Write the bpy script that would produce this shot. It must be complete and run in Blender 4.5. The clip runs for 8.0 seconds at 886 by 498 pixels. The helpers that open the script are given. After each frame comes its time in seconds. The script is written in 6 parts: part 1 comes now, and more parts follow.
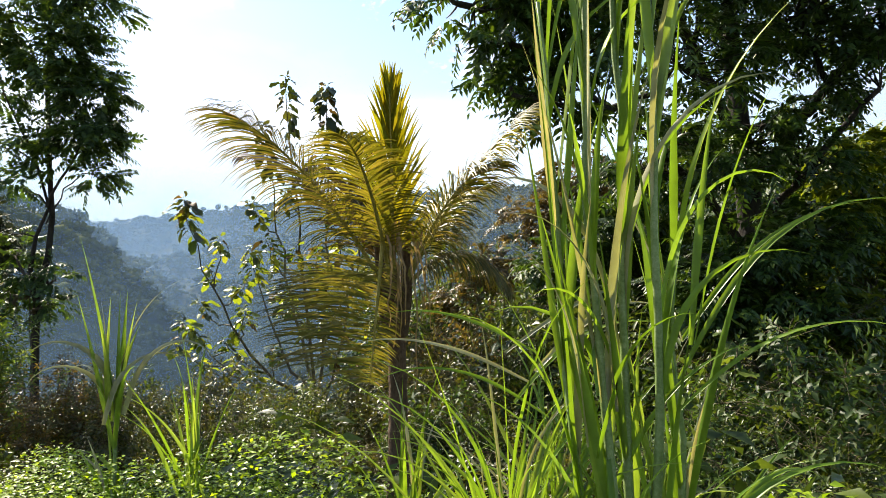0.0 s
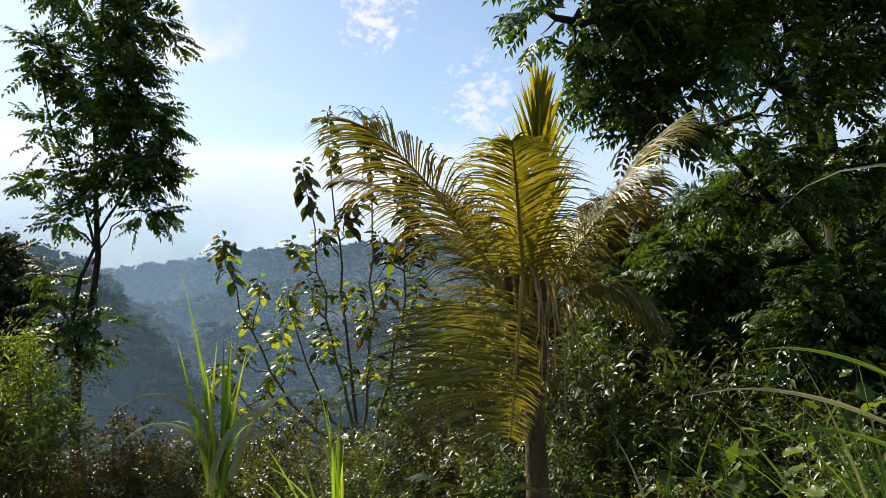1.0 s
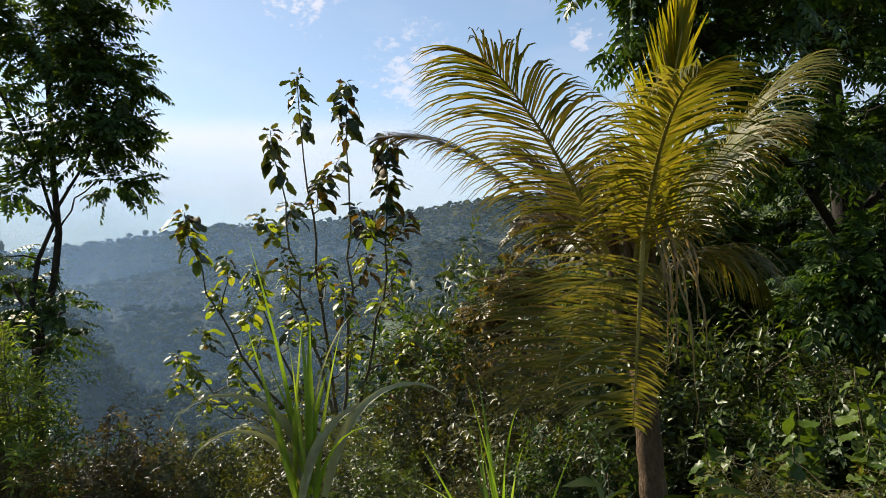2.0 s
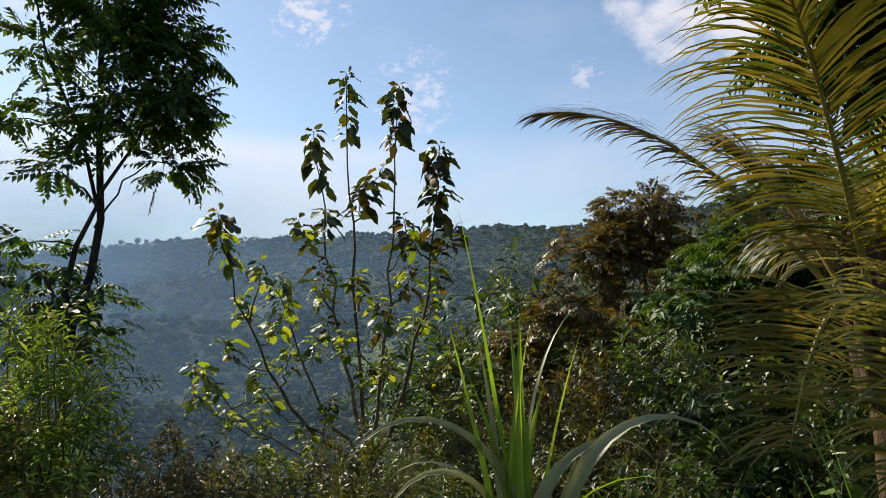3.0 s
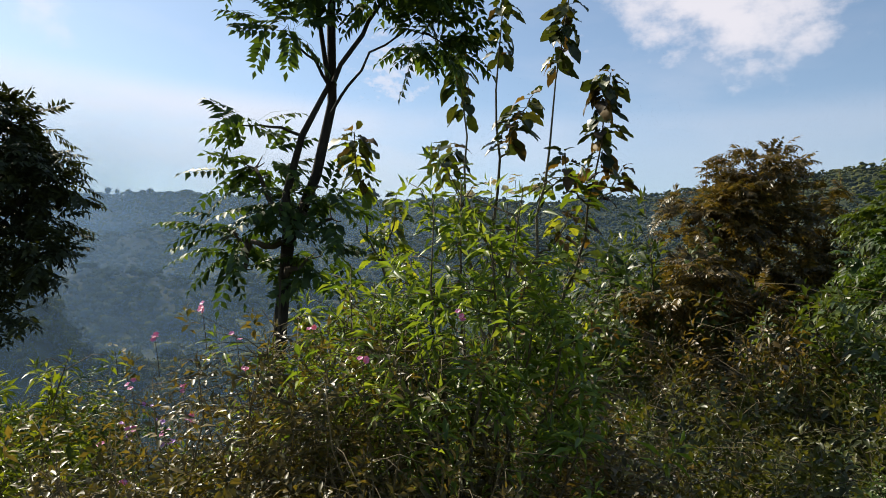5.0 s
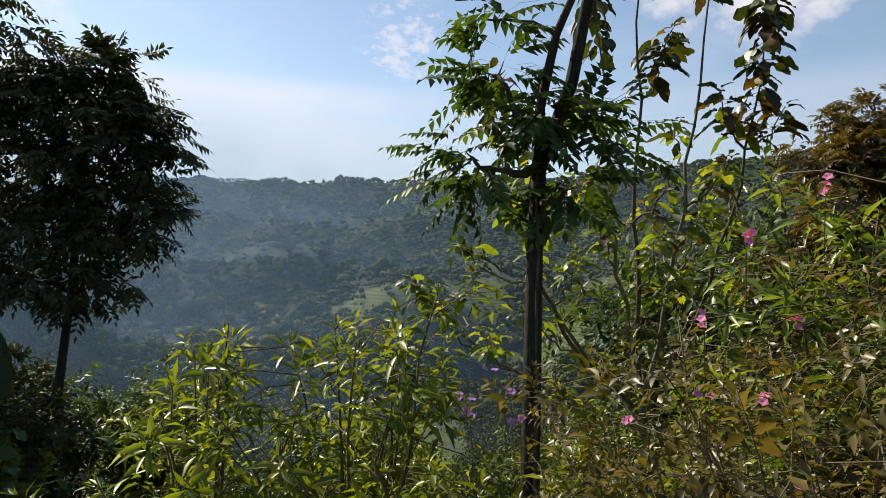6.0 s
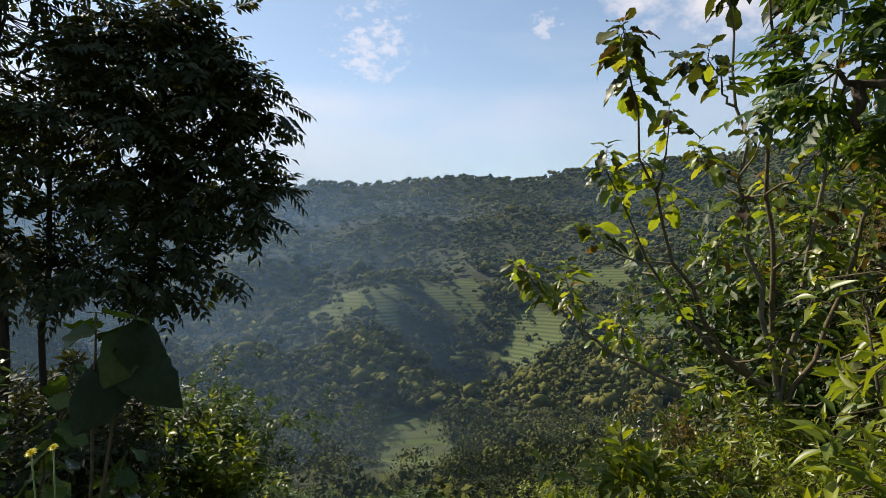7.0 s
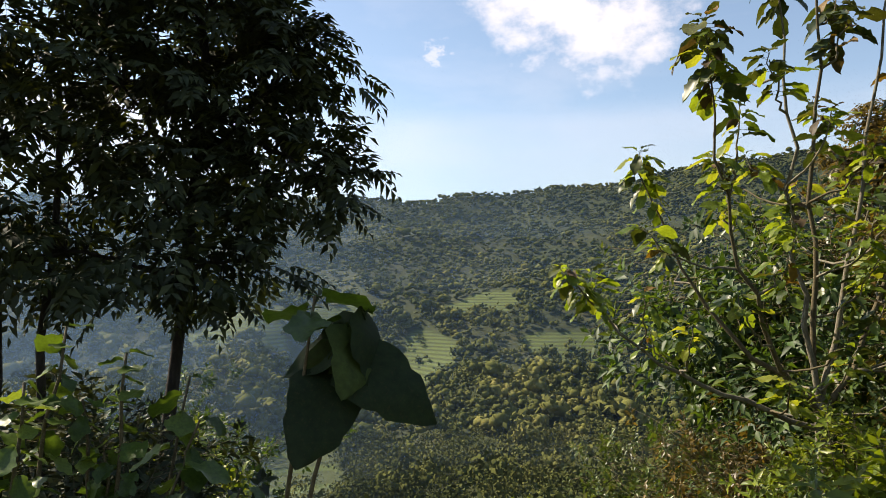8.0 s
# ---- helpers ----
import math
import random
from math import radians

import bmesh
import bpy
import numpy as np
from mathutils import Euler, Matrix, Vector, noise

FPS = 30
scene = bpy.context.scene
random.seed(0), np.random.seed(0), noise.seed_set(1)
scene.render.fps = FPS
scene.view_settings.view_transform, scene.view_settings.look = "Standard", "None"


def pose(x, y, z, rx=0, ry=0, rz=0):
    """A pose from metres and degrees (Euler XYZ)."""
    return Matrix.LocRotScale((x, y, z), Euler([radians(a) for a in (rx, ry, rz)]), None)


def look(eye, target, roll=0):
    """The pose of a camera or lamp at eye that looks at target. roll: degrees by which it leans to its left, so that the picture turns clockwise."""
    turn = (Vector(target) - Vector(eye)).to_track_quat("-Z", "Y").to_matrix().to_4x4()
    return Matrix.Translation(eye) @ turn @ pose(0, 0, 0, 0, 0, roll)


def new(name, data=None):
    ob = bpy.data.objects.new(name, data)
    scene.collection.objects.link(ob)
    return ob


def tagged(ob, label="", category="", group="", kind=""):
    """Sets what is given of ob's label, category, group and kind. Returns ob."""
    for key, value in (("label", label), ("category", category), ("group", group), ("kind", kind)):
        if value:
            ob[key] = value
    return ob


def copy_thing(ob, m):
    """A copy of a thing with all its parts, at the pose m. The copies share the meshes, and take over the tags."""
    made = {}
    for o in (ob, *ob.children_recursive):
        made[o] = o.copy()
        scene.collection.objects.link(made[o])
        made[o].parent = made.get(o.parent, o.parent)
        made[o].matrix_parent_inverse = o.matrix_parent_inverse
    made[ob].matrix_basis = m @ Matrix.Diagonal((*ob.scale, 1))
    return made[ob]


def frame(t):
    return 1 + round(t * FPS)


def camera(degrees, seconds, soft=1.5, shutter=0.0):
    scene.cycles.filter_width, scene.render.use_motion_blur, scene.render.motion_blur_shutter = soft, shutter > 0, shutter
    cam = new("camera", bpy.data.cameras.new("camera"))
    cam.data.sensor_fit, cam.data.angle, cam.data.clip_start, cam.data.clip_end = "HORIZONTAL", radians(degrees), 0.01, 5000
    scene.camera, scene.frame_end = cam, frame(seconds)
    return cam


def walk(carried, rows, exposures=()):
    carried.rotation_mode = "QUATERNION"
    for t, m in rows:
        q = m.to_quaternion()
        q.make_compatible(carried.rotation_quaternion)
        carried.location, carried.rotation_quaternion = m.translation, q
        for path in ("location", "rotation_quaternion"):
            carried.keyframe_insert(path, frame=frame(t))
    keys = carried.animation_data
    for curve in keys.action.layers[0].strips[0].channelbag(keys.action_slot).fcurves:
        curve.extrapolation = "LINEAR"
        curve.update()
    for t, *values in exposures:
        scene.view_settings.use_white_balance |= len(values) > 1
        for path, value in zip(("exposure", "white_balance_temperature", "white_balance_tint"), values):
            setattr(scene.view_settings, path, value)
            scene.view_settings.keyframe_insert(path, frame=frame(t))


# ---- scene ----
import itertools

cam = camera(69.4, 8.0, soft=0.9)
PATH = [
    (0, (0.0, 0.0, 0.0), (0.038, 1.996, 0.114), -1.6),
    (0.5, (-0.407, 0.306, 0.017), (-0.441, 2.292, 0.251), -2.8),
    (1, (-0.802, 0.572, -0.001), (-0.772, 2.557, 0.245), -2.4),
    (1.2, (-0.96, 0.68, -0.017), (-0.94, 2.665, 0.227), -2.7),
    (2.3, (-1.883, 1.461, 0.061), (-1.57, 3.431, 0.205), -3.4),
    (2.5, (-2.038, 1.665, 0.039), (-1.712, 3.622, 0.293), -2.8),
    (3, (-2.423, 1.986, -0.005), (-2.16, 3.954, 0.235), -0.7),
    (3.5, (-2.95, 2.426, -0.062), (-2.805, 4.407, 0.169), 2.1),
    (4, (-3.49, 2.858, -0.088), (-3.274, 4.828, 0.182), 2.3),
    (4.2, (-3.721, 3.039, -0.134), (-3.495, 5.013, 0.094), 2.4),
    (5.3, (-5.111, 3.979, -0.372), (-4.74, 5.939, -0.225), 2.5),
    (5.5, (-5.385, 4.212, -0.434), (-5.078, 6.182, -0.277), 2.2),
    (6, (-6.048, 4.832, -0.559), (-5.736, 6.805, -0.477), 1.1),
    (6.5, (-6.742, 5.413, -0.654), (-6.432, 7.388, -0.578), 0.0),
    (7, (-7.476, 5.977, -0.764), (-7.082, 7.936, -0.676), -0.4),
    (7.5, (-8.227, 6.607, -0.859), (-7.694, 8.533, -0.795), 0.8),
    (8, (-8.954, 7.142, -0.942), (-8.226, 8.999, -0.786), 0.0),
]
walk(cam, [(t, look(eye, target, roll)) for t, eye, target, roll in PATH],
     [(0, 1.36, 6950, 10), (0.5, 1.08, 7050, 10), (1, 0.82, 7100, 10), (2.5, 0.64, 6950, 8), (3, 0.55, 6750, 8), (4, 0.55, 6700, 8), (5.5, 0.55, 7000, 8), (6.5, 0.65, 7100, 10), (7, 0.6, 7100, 10), (8, 0.98, 7350, 11)])

# ---- world, sun ----
SUN_LEFT, SUN_UP = 41.0, 43.0        # degrees left of +y, degrees above the horizon
sun_dir = Vector((-math.sin(radians(SUN_LEFT)) * math.cos(radians(SUN_UP)),
                  math.cos(radians(SUN_LEFT)) * math.cos(radians(SUN_UP)), math.sin(radians(SUN_UP))))
world = bpy.data.worlds.new("world")
scene.world = world
world.use_nodes = True
wn, wl = world.node_tree.nodes, world.node_tree.links
wn.clear()


def add_node(tree, kind, **sets):
    node = tree.nodes.new(kind)
    for key, value in sets.items():
        node.inputs[key].default_value = value
    return node


sky = wn.new("ShaderNodeTexSky")
sky.sky_type = "NISHITA"
sky.sun_disc = False
sky.sun_elevation = radians(SUN_UP)
sky.sun_rotation = radians(-SUN_LEFT)
sky.air_density, sky.dust_density, sky.ozone_density = 1.0, 0.3, 0.7
wcoord = wn.new("ShaderNodeTexCoord")
wmap = wn.new("ShaderNodeMapping")
wmap.inputs["Scale"].default_value = (1.0, 1.0, 3.2)
wl.new(wcoord.outputs["Generated"], wmap.inputs["Vector"])
cloud_noise = add_node(world.node_tree, "ShaderNodeTexNoise", Scale=3.1, Detail=9.0, Roughness=0.56, Distortion=0.25)
wl.new(wmap.outputs["Vector"], cloud_noise.inputs["Vector"])
cloud_ramp = wn.new("ShaderNodeValToRGB")
cloud_ramp.color_ramp.elements[0].position = 0.51
cloud_ramp.color_ramp.elements[0].color = (0.0, 0.0, 0.0, 1)
cloud_ramp.color_ramp.elements[1].position = 0.74
cloud_ramp.color_ramp.elements[1].color = (0.13, 0.13, 0.13, 1)
wl.new(cloud_noise.outputs["Fac"], cloud_ramp.inputs["Fac"])
# single clouds: direction, radius in degrees, density; and a long low bank
CLOUDS = [((0.488, 0.76, 0.43), 7.5, 0.75),
          ((0.573, 0.703, 0.421), 6, 0.7),
          ((0.417, 0.793, 0.444), 5, 0.7),
          ((0.331, 0.871, 0.364), 1.25, 0.42),
          ((0.093, 0.927, 0.362), 2.4, 0.4),
          ((-0.065, 0.88, 0.47), 2.6, 0.5),
          ((-0.351, 0.842, 0.41), 5, 0.5),
          ((0.08, 0.936, 0.343), 3, 0.45),
          ((-0.074, 0.888, 0.453), 2.5, 0.6)]
wisp = add_node(world.node_tree, "ShaderNodeTexNoise", Scale=9.0, Detail=7.0, Roughness=0.58)
puff = wn.new("ShaderNodeMapping")
puff.inputs["Scale"].default_value = (1.0, 1.0, 1.5)
wl.new(wcoord.outputs["Generated"], puff.inputs["Vector"])
wl.new(puff.outputs["Vector"], wisp.inputs["Vector"])


def sky_math(operation, a, b=None, c=None):
    node = wn.new("ShaderNodeMath")
    node.operation = operation
    for k, value in enumerate((a, b, c)):
        if isinstance(value, (int, float)):
            node.inputs[k].default_value = value
        elif value is not None:
            wl.new(value, node.inputs[k])
    return node.outputs["Value"]


def sky_range(value, low, high, to_low, to_high):
    node = wn.new("ShaderNodeMapRange")
    node.interpolation_type = "SMOOTHSTEP"
    for key, v in (("From Min", low), ("From Max", high), ("To Min", to_low), ("To Max", to_high)):
        node.inputs[key].default_value = v
    wl.new(value, node.inputs["Value"])
    return node.outputs["Result"]


ragged = sky_range(wisp.outputs["Fac"], 0.3, 0.7, -0.85, 0.75)
fray = add_node(world.node_tree, "ShaderNodeTexNoise", Scale=48.0, Detail=5.0, Roughness=0.6)
wl.new(puff.outputs["Vector"], fray.inputs["Vector"])
frayed = sky_range(fray.outputs["Fac"], 0.3, 0.7, -0.9, 0.8)
cover = cloud_ramp.outputs["Color"]
for way, size, dense in CLOUDS:
    dot = wn.new("ShaderNodeVectorMath")
    dot.operation = "DOT_PRODUCT"
    dot.inputs[1].default_value = Vector(way).normalized()
    wl.new(wcoord.outputs["Generated"], dot.inputs[0])
    angle = sky_math("ARCCOSINE", dot.outputs["Value"])
    near = sky_math("SUBTRACT", 1.0, sky_math("DIVIDE", angle, radians(size)))
    body = sky_range(sky_math("ADD", near, ragged if size > 4 else frayed), -0.15, 1.25, 0.0, dense)
    cover = sky_math("MAXIMUM", cover, body)
height = wn.new("ShaderNodeSeparateXYZ")
wl.new(wcoord.outputs["Generated"], height.inputs["Vector"])
bank = sky_math("MULTIPLY", sky_range(height.outputs["Z"], 0.1, 0.25, 0.5, 1.0), sky_range(height.outputs["Z"], 0.255, 0.3, 1.0, 0.0))
bank = sky_math("MULTIPLY", bank, sky_range(cloud_noise.outputs["Fac"], 0.3, 0.62, 0.15, 0.55))
bank = sky_math("MULTIPLY", bank, sky_range(height.outputs["X"], -0.1, 0.45, 1.0, 0.35))
cover = sky_math("MAXIMUM", cover, bank)
cloud_mix = wn.new("ShaderNodeMix")
cloud_mix.data_type = "RGBA"
cloud_mix.inputs["B"].default_value = (6.5, 6.2, 6.75, 1)
wl.new(cover, cloud_mix.inputs["Factor"])
wl.new(sky.outputs["Color"], cloud_mix.inputs["A"])
wback = wn.new("ShaderNodeBackground")
wback.inputs["Strength"].default_value = 0.105
wl.new(cloud_mix.outputs["Result"], wback.inputs["Color"])
wout = wn.new("ShaderNodeOutputWorld")
wl.new(wback.outputs["Background"], wout.inputs["Surface"])

sun_data = bpy.data.lights.new("sun", "SUN")
sun_data.energy, sun_data.angle, sun_data.color = 5.0, radians(0.6), (1.0, 0.93, 0.8)
sun = new("sun", sun_data)
sun.matrix_world = look(sun_dir * 50, (0, 0, 0))


# ---- materials ----
def leaf_material(name, dark, mid, light, translucent=0.38, rough=0.38, per_object=False, spots=0.0, spot_color=(0.12, 0.06, 0.02)):
    """Leaf surface: varies from leaf to leaf, blotched, lets light through."""
    mat = bpy.data.materials.new(name)
    mat.use_nodes = True
    tree = mat.node_tree
    n, l = tree.nodes, tree.links
    n.clear()
    if per_object:
        pick = n.new("ShaderNodeObjectInfo").outputs["Random"]
    else:
        pick = n.new("ShaderNodeNewGeometry").outputs["Random Per Island"]
    ramp = n.new("ShaderNodeValToRGB")
    e = ramp.color_ramp.elements
    e[0].position, e[0].color = 0.0, (dark[0] * 1.15, dark[1], dark[2], 1)
    e[1].position, e[1].color = 1.0, (light[0] * 1.15, light[1], light[2], 1)
    m = e.new(0.55)
    m.color = (mid[0] * 1.15, mid[1], mid[2], 1)
    l.new(pick, ramp.inputs["Fac"])
    coord = n.new("ShaderNodeTexCoord")
    blot = add_node(tree, "ShaderNodeTexNoise", Scale=9.0, Detail=4.0, Roughness=0.6)
    l.new(coord.outputs["Object"], blot.inputs["Vector"])
    grade = n.new("ShaderNodeMapRange")
    grade.inputs["From Min"].default_value, grade.inputs["From Max"].default_value = 0.3, 0.7
    grade.inputs["To Min"].default_value, grade.inputs["To Max"].default_value = 0.7, 1.25
    l.new(blot.outputs["Fac"], grade.inputs["Value"])
    times = n.new("ShaderNodeVectorMath")
    times.operation = "SCALE"
    l.new(ramp.outputs["Color"], times.inputs[0])
    l.new(grade.outputs["Result"], times.inputs["Scale"])
    color = times.outputs["Vector"]
    if spots:
        fine = add_node(tree, "ShaderNodeTexNoise", Scale=38.0, Detail=3.0)
        l.new(coord.outputs["Object"], fine.inputs["Vector"])
        cut = n.new("ShaderNodeMapRange")
        cut.inputs["From Min"].default_value, cut.inputs["From Max"].default_value = 0.58, 0.68
        cut.inputs["To Max"].default_value = spots
        l.new(fine.outputs["Fac"], cut.inputs["Value"])
        mix = n.new("ShaderNodeMix")
        mix.data_type = "RGBA"
        mix.inputs["B"].default_value = (*spot_color, 1)
        l.new(cut.outputs["Result"], mix.inputs["Factor"])
        l.new(color, mix.inputs["A"])
        color = mix.outputs["Result"]
    bsdf = add_node(tree, "ShaderNodeBsdfPrincipled", Roughness=rough)
    bsdf.inputs["Specular IOR Level"].default_value = 0.38
    l.new(color, bsdf.inputs["Base Color"])
    through_color = n.new("ShaderNodeMix")
    through_color.data_type = "RGBA"
    through_color.blend_type = "MULTIPLY"
    through_color.inputs["Factor"].default_value = 1.0
    through_color.inputs["B"].default_value = (1.7, 1.55, 0.55, 1)
    l.new(color, through_color.inputs["A"])
    trans = n.new("ShaderNodeBsdfTranslucent")
    l.new(through_color.outputs["Result"], trans.inputs["Color"])
    both = n.new("ShaderNodeMixShader")
    both.inputs["Fac"].default_value = translucent
    l.new(bsdf.outputs["BSDF"], both.inputs[1])
    l.new(trans.outputs["BSDF"], both.inputs[2])
    out = n.new("ShaderNodeOutputMaterial")
    l.new(both.outputs["Shader"], out.inputs["Surface"])
    return mat


def rough_material(name, colors, scale, bump=0.4, rough=0.85, fine=8.0, stretch=(1, 1, 1)):
    """Bark, soil, turf: two scales of noise in colour and relief."""
    mat = bpy.data.materials.new(name)
    mat.use_nodes = True
    tree = mat.node_tree
    n, l = tree.nodes, tree.links
    bsdf = n["Principled BSDF"]
    bsdf.inputs["Roughness"].default_value = rough
    bsdf.inputs["Specular IOR Level"].default_value = 0.25
    coord = n.new("ShaderNodeTexCoord")
    mapping = n.new("ShaderNodeMapping")
    mapping.inputs["Scale"].default_value = stretch
    l.new(coord.outputs["Object"], mapping.inputs["Vector"])
    big = add_node(tree, "ShaderNodeTexNoise", Scale=scale, Detail=6.0, Roughness=0.62)
    small = add_node(tree, "ShaderNodeTexNoise", Scale=scale * fine, Detail=5.0, Roughness=0.65)
    for t in (big, small):
        l.new(mapping.outputs["Vector"], t.inputs["Vector"])
    half = n.new("ShaderNodeMath")
    half.operation = "MULTIPLY_ADD"
    half.inputs[1].default_value = 0.45
    l.new(small.outputs["Fac"], half.inputs[0])
    some = n.new("ShaderNodeMath")
    some.operation = "MULTIPLY"
    some.inputs[1].default_value = 0.55
    l.new(big.outputs["Fac"], some.inputs[0])
    l.new(some.outputs["Value"], half.inputs[2])
    ramp = n.new("ShaderNodeValToRGB")
    e = ramp.color_ramp.elements
    e[0].position, e[0].color = 0.34, (*colors[0], 1)
    e[1].position, e[1].color = 0.66, (*colors[-1], 1)
    for k, c in enumerate(colors[1:-1]):
        e.new(0.34 + 0.32 * (k + 1) / (len(colors) - 1)).color = (*c, 1)
    l.new(half.outputs["Value"], ramp.inputs["Fac"])
    l.new(ramp.outputs["Color"], bsdf.inputs["Base Color"])
    relief = add_node(tree, "ShaderNodeBump", Strength=bump, Distance=0.02)
    l.new(small.outputs["Fac"], relief.inputs["Height"])
    l.new(relief.outputs["Normal"], bsdf.inputs["Normal"])
    return mat


M_TREE = leaf_material("tree_leaf", (0.022, 0.05, 0.014), (0.035, 0.08, 0.018), (0.07, 0.13, 0.022), 0.34, 0.52)
# dark foliage, its colour lowered further for the backlit and shaded look
M_DARK = leaf_material("dark_backlit_leaf", (0.02, 0.03, 0.012), (0.028, 0.043, 0.014), (0.048, 0.066, 0.018), 0.14, 0.7)
M_BIG = leaf_material("broad_tree_leaf", (0.018, 0.045, 0.012), (0.03, 0.075, 0.015), (0.075, 0.14, 0.022), 0.3, 0.4)
M_SHRUB = leaf_material("shrub_leaf", (0.025, 0.05, 0.012), (0.05, 0.09, 0.018), (0.10, 0.15, 0.03), 0.32)
M_BRIGHT = leaf_material("bright_leaf", (0.06, 0.105, 0.012), (0.115, 0.178, 0.018), (0.19, 0.245, 0.032), 0.42)
M_HERB = leaf_material("herb_leaf", (0.064, 0.13, 0.02), (0.115, 0.2, 0.03), (0.19, 0.275, 0.055), 0.4)
M_BROWN = leaf_material("brownish_leaf", (0.04, 0.044, 0.015), (0.092, 0.076, 0.026), (0.165, 0.13, 0.045), 0.34)
M_OLIVE = leaf_material("olive_leaf", (0.03, 0.045, 0.012), (0.058, 0.075, 0.018), (0.105, 0.115, 0.03), 0.32)
M_DRYBUSH = leaf_material("dry_bush_leaf", (0.04, 0.048, 0.014), (0.084, 0.08, 0.021), (0.155, 0.13, 0.038), 0.34)
M_COVER = leaf_material("cover_leaf", (0.11, 0.21, 0.015), (0.19, 0.34, 0.02), (0.29, 0.44, 0.035), 0.48)
# two tones of one leaf: silhouetted tops dark, sunlit lower leaves bright
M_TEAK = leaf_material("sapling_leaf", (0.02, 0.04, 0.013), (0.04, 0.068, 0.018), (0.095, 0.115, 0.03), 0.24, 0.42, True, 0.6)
M_TEAK_LIT = leaf_material("sunlit_sapling_leaf", (0.075, 0.135, 0.018), (0.14, 0.22, 0.028), (0.22, 0.27, 0.045), 0.5, 0.38, True, 0.4)
M_TEAK_OLD = leaf_material("old_sapling_leaf", (0.04, 0.035, 0.018), (0.075, 0.055, 0.025), (0.16, 0.11, 0.03), 0.3, 0.6, True, 0.8)
M_GRASS = leaf_material("grass_blade", (0.09, 0.19, 0.022), (0.145, 0.275, 0.034), (0.19, 0.3, 0.065), 0.45, 0.36, True)
M_GRASS_DRY = leaf_material("pale_grass_blade", (0.2, 0.24, 0.14), (0.3, 0.34, 0.2), (0.38, 0.4, 0.27), 0.3, 0.4, True)
M_VINE = leaf_material("vine_leaf", (0.035, 0.075, 0.015), (0.065, 0.125, 0.022), (0.12, 0.19, 0.045), 0.38, 0.4, True)
M_PALM = leaf_material("palm_leaflet", (0.045, 0.066, 0.014), (0.095, 0.1, 0.022), (0.18, 0.15, 0.05), 0.4, 0.38, True)
# lighter copy of the palm leaflet: sun through the fronds painted as gold
M_PALM_GOLD = leaf_material("sunlit_palm_leaflet", (0.08, 0.1, 0.015), (0.125, 0.135, 0.025), (0.2, 0.185, 0.05), 0.4, 0.36, True)
M_PALM_YOUNG = leaf_material("young_palm_leaflet", (0.14, 0.17, 0.012), (0.22, 0.23, 0.015), (0.3, 0.28, 0.03), 0.42, 0.38, True)
M_PALM_BROWN = leaf_material("browned_palm_leaflet", (0.05, 0.045, 0.02), (0.09, 0.07, 0.03), (0.15, 0.11, 0.05), 0.25, 0.4, True)
# tree shade is put into this dark leaf colour
M_SHADED_LEAF = leaf_material("broad_leaf_shaded", (0.012, 0.026, 0.008), (0.018, 0.038, 0.01), (0.05, 0.085, 0.018), 0.25, 0.8, True, 0.5, (0.05, 0.045, 0.015))
M_PALM_DRY = leaf_material("dry_palm_leaflet", (0.14, 0.11, 0.05), (0.22, 0.17, 0.08), (0.32, 0.26, 0.13), 0.3, 0.5)
M_PINK = leaf_material("pink_petal", (0.48, 0.12, 0.32), (0.58, 0.2, 0.43), (0.66, 0.34, 0.54), 0.3)
M_LILAC = leaf_material("lilac_petal", (0.22, 0.1, 0.45), (0.3, 0.16, 0.55), (0.38, 0.25, 0.62), 0.3)
M_YELLOW = leaf_material("yellow_petal", (0.5, 0.5, 0.02), (0.58, 0.58, 0.03), (0.66, 0.68, 0.06), 0.3)
M_WHITE = leaf_material("white_floret", (0.5, 0.52, 0.38), (0.6, 0.62, 0.46), (0.7, 0.7, 0.56), 0.3)
M_BARK = rough_material("grey_brown_bark", [(0.035, 0.027, 0.02), (0.075, 0.06, 0.045), (0.14, 0.12, 0.095)], 9.0, 0.7, 0.9, 6.0, (1, 1, 0.3))
M_BARK_DARK = rough_material("dark_bark", [(0.014, 0.011, 0.009), (0.03, 0.025, 0.02), (0.06, 0.05, 0.04)], 9.0, 0.7, 0.9, 6.0, (1, 1, 0.3))
M_PALE_BARK = rough_material("pale_bark", [(0.08, 0.07, 0.045), (0.16, 0.14, 0.1), (0.26, 0.24, 0.18)], 12.0, 0.5, 0.85, 6.0, (1, 1, 0.35))
M_TWIG = rough_material("twig", [(0.05, 0.04, 0.022), (0.1, 0.08, 0.045), (0.17, 0.14, 0.08)], 20.0, 0.3)
M_STALK = rough_material("dry_stalk", [(0.1, 0.075, 0.035), (0.18, 0.14, 0.07), (0.28, 0.22, 0.12)], 20.0, 0.3)
M_PALM_TRUNK = rough_material("palm_trunk", [(0.04, 0.025, 0.014), (0.1, 0.062, 0.035), (0.17, 0.11, 0.065)], 14.0, 0.8, 0.9, 5.0, (1, 1, 0.5))
M_RACHIS = rough_material("palm_rachis", [(0.16, 0.13, 0.03), (0.26, 0.21, 0.05), (0.36, 0.3, 0.1)], 10.0, 0.2, 0.5)


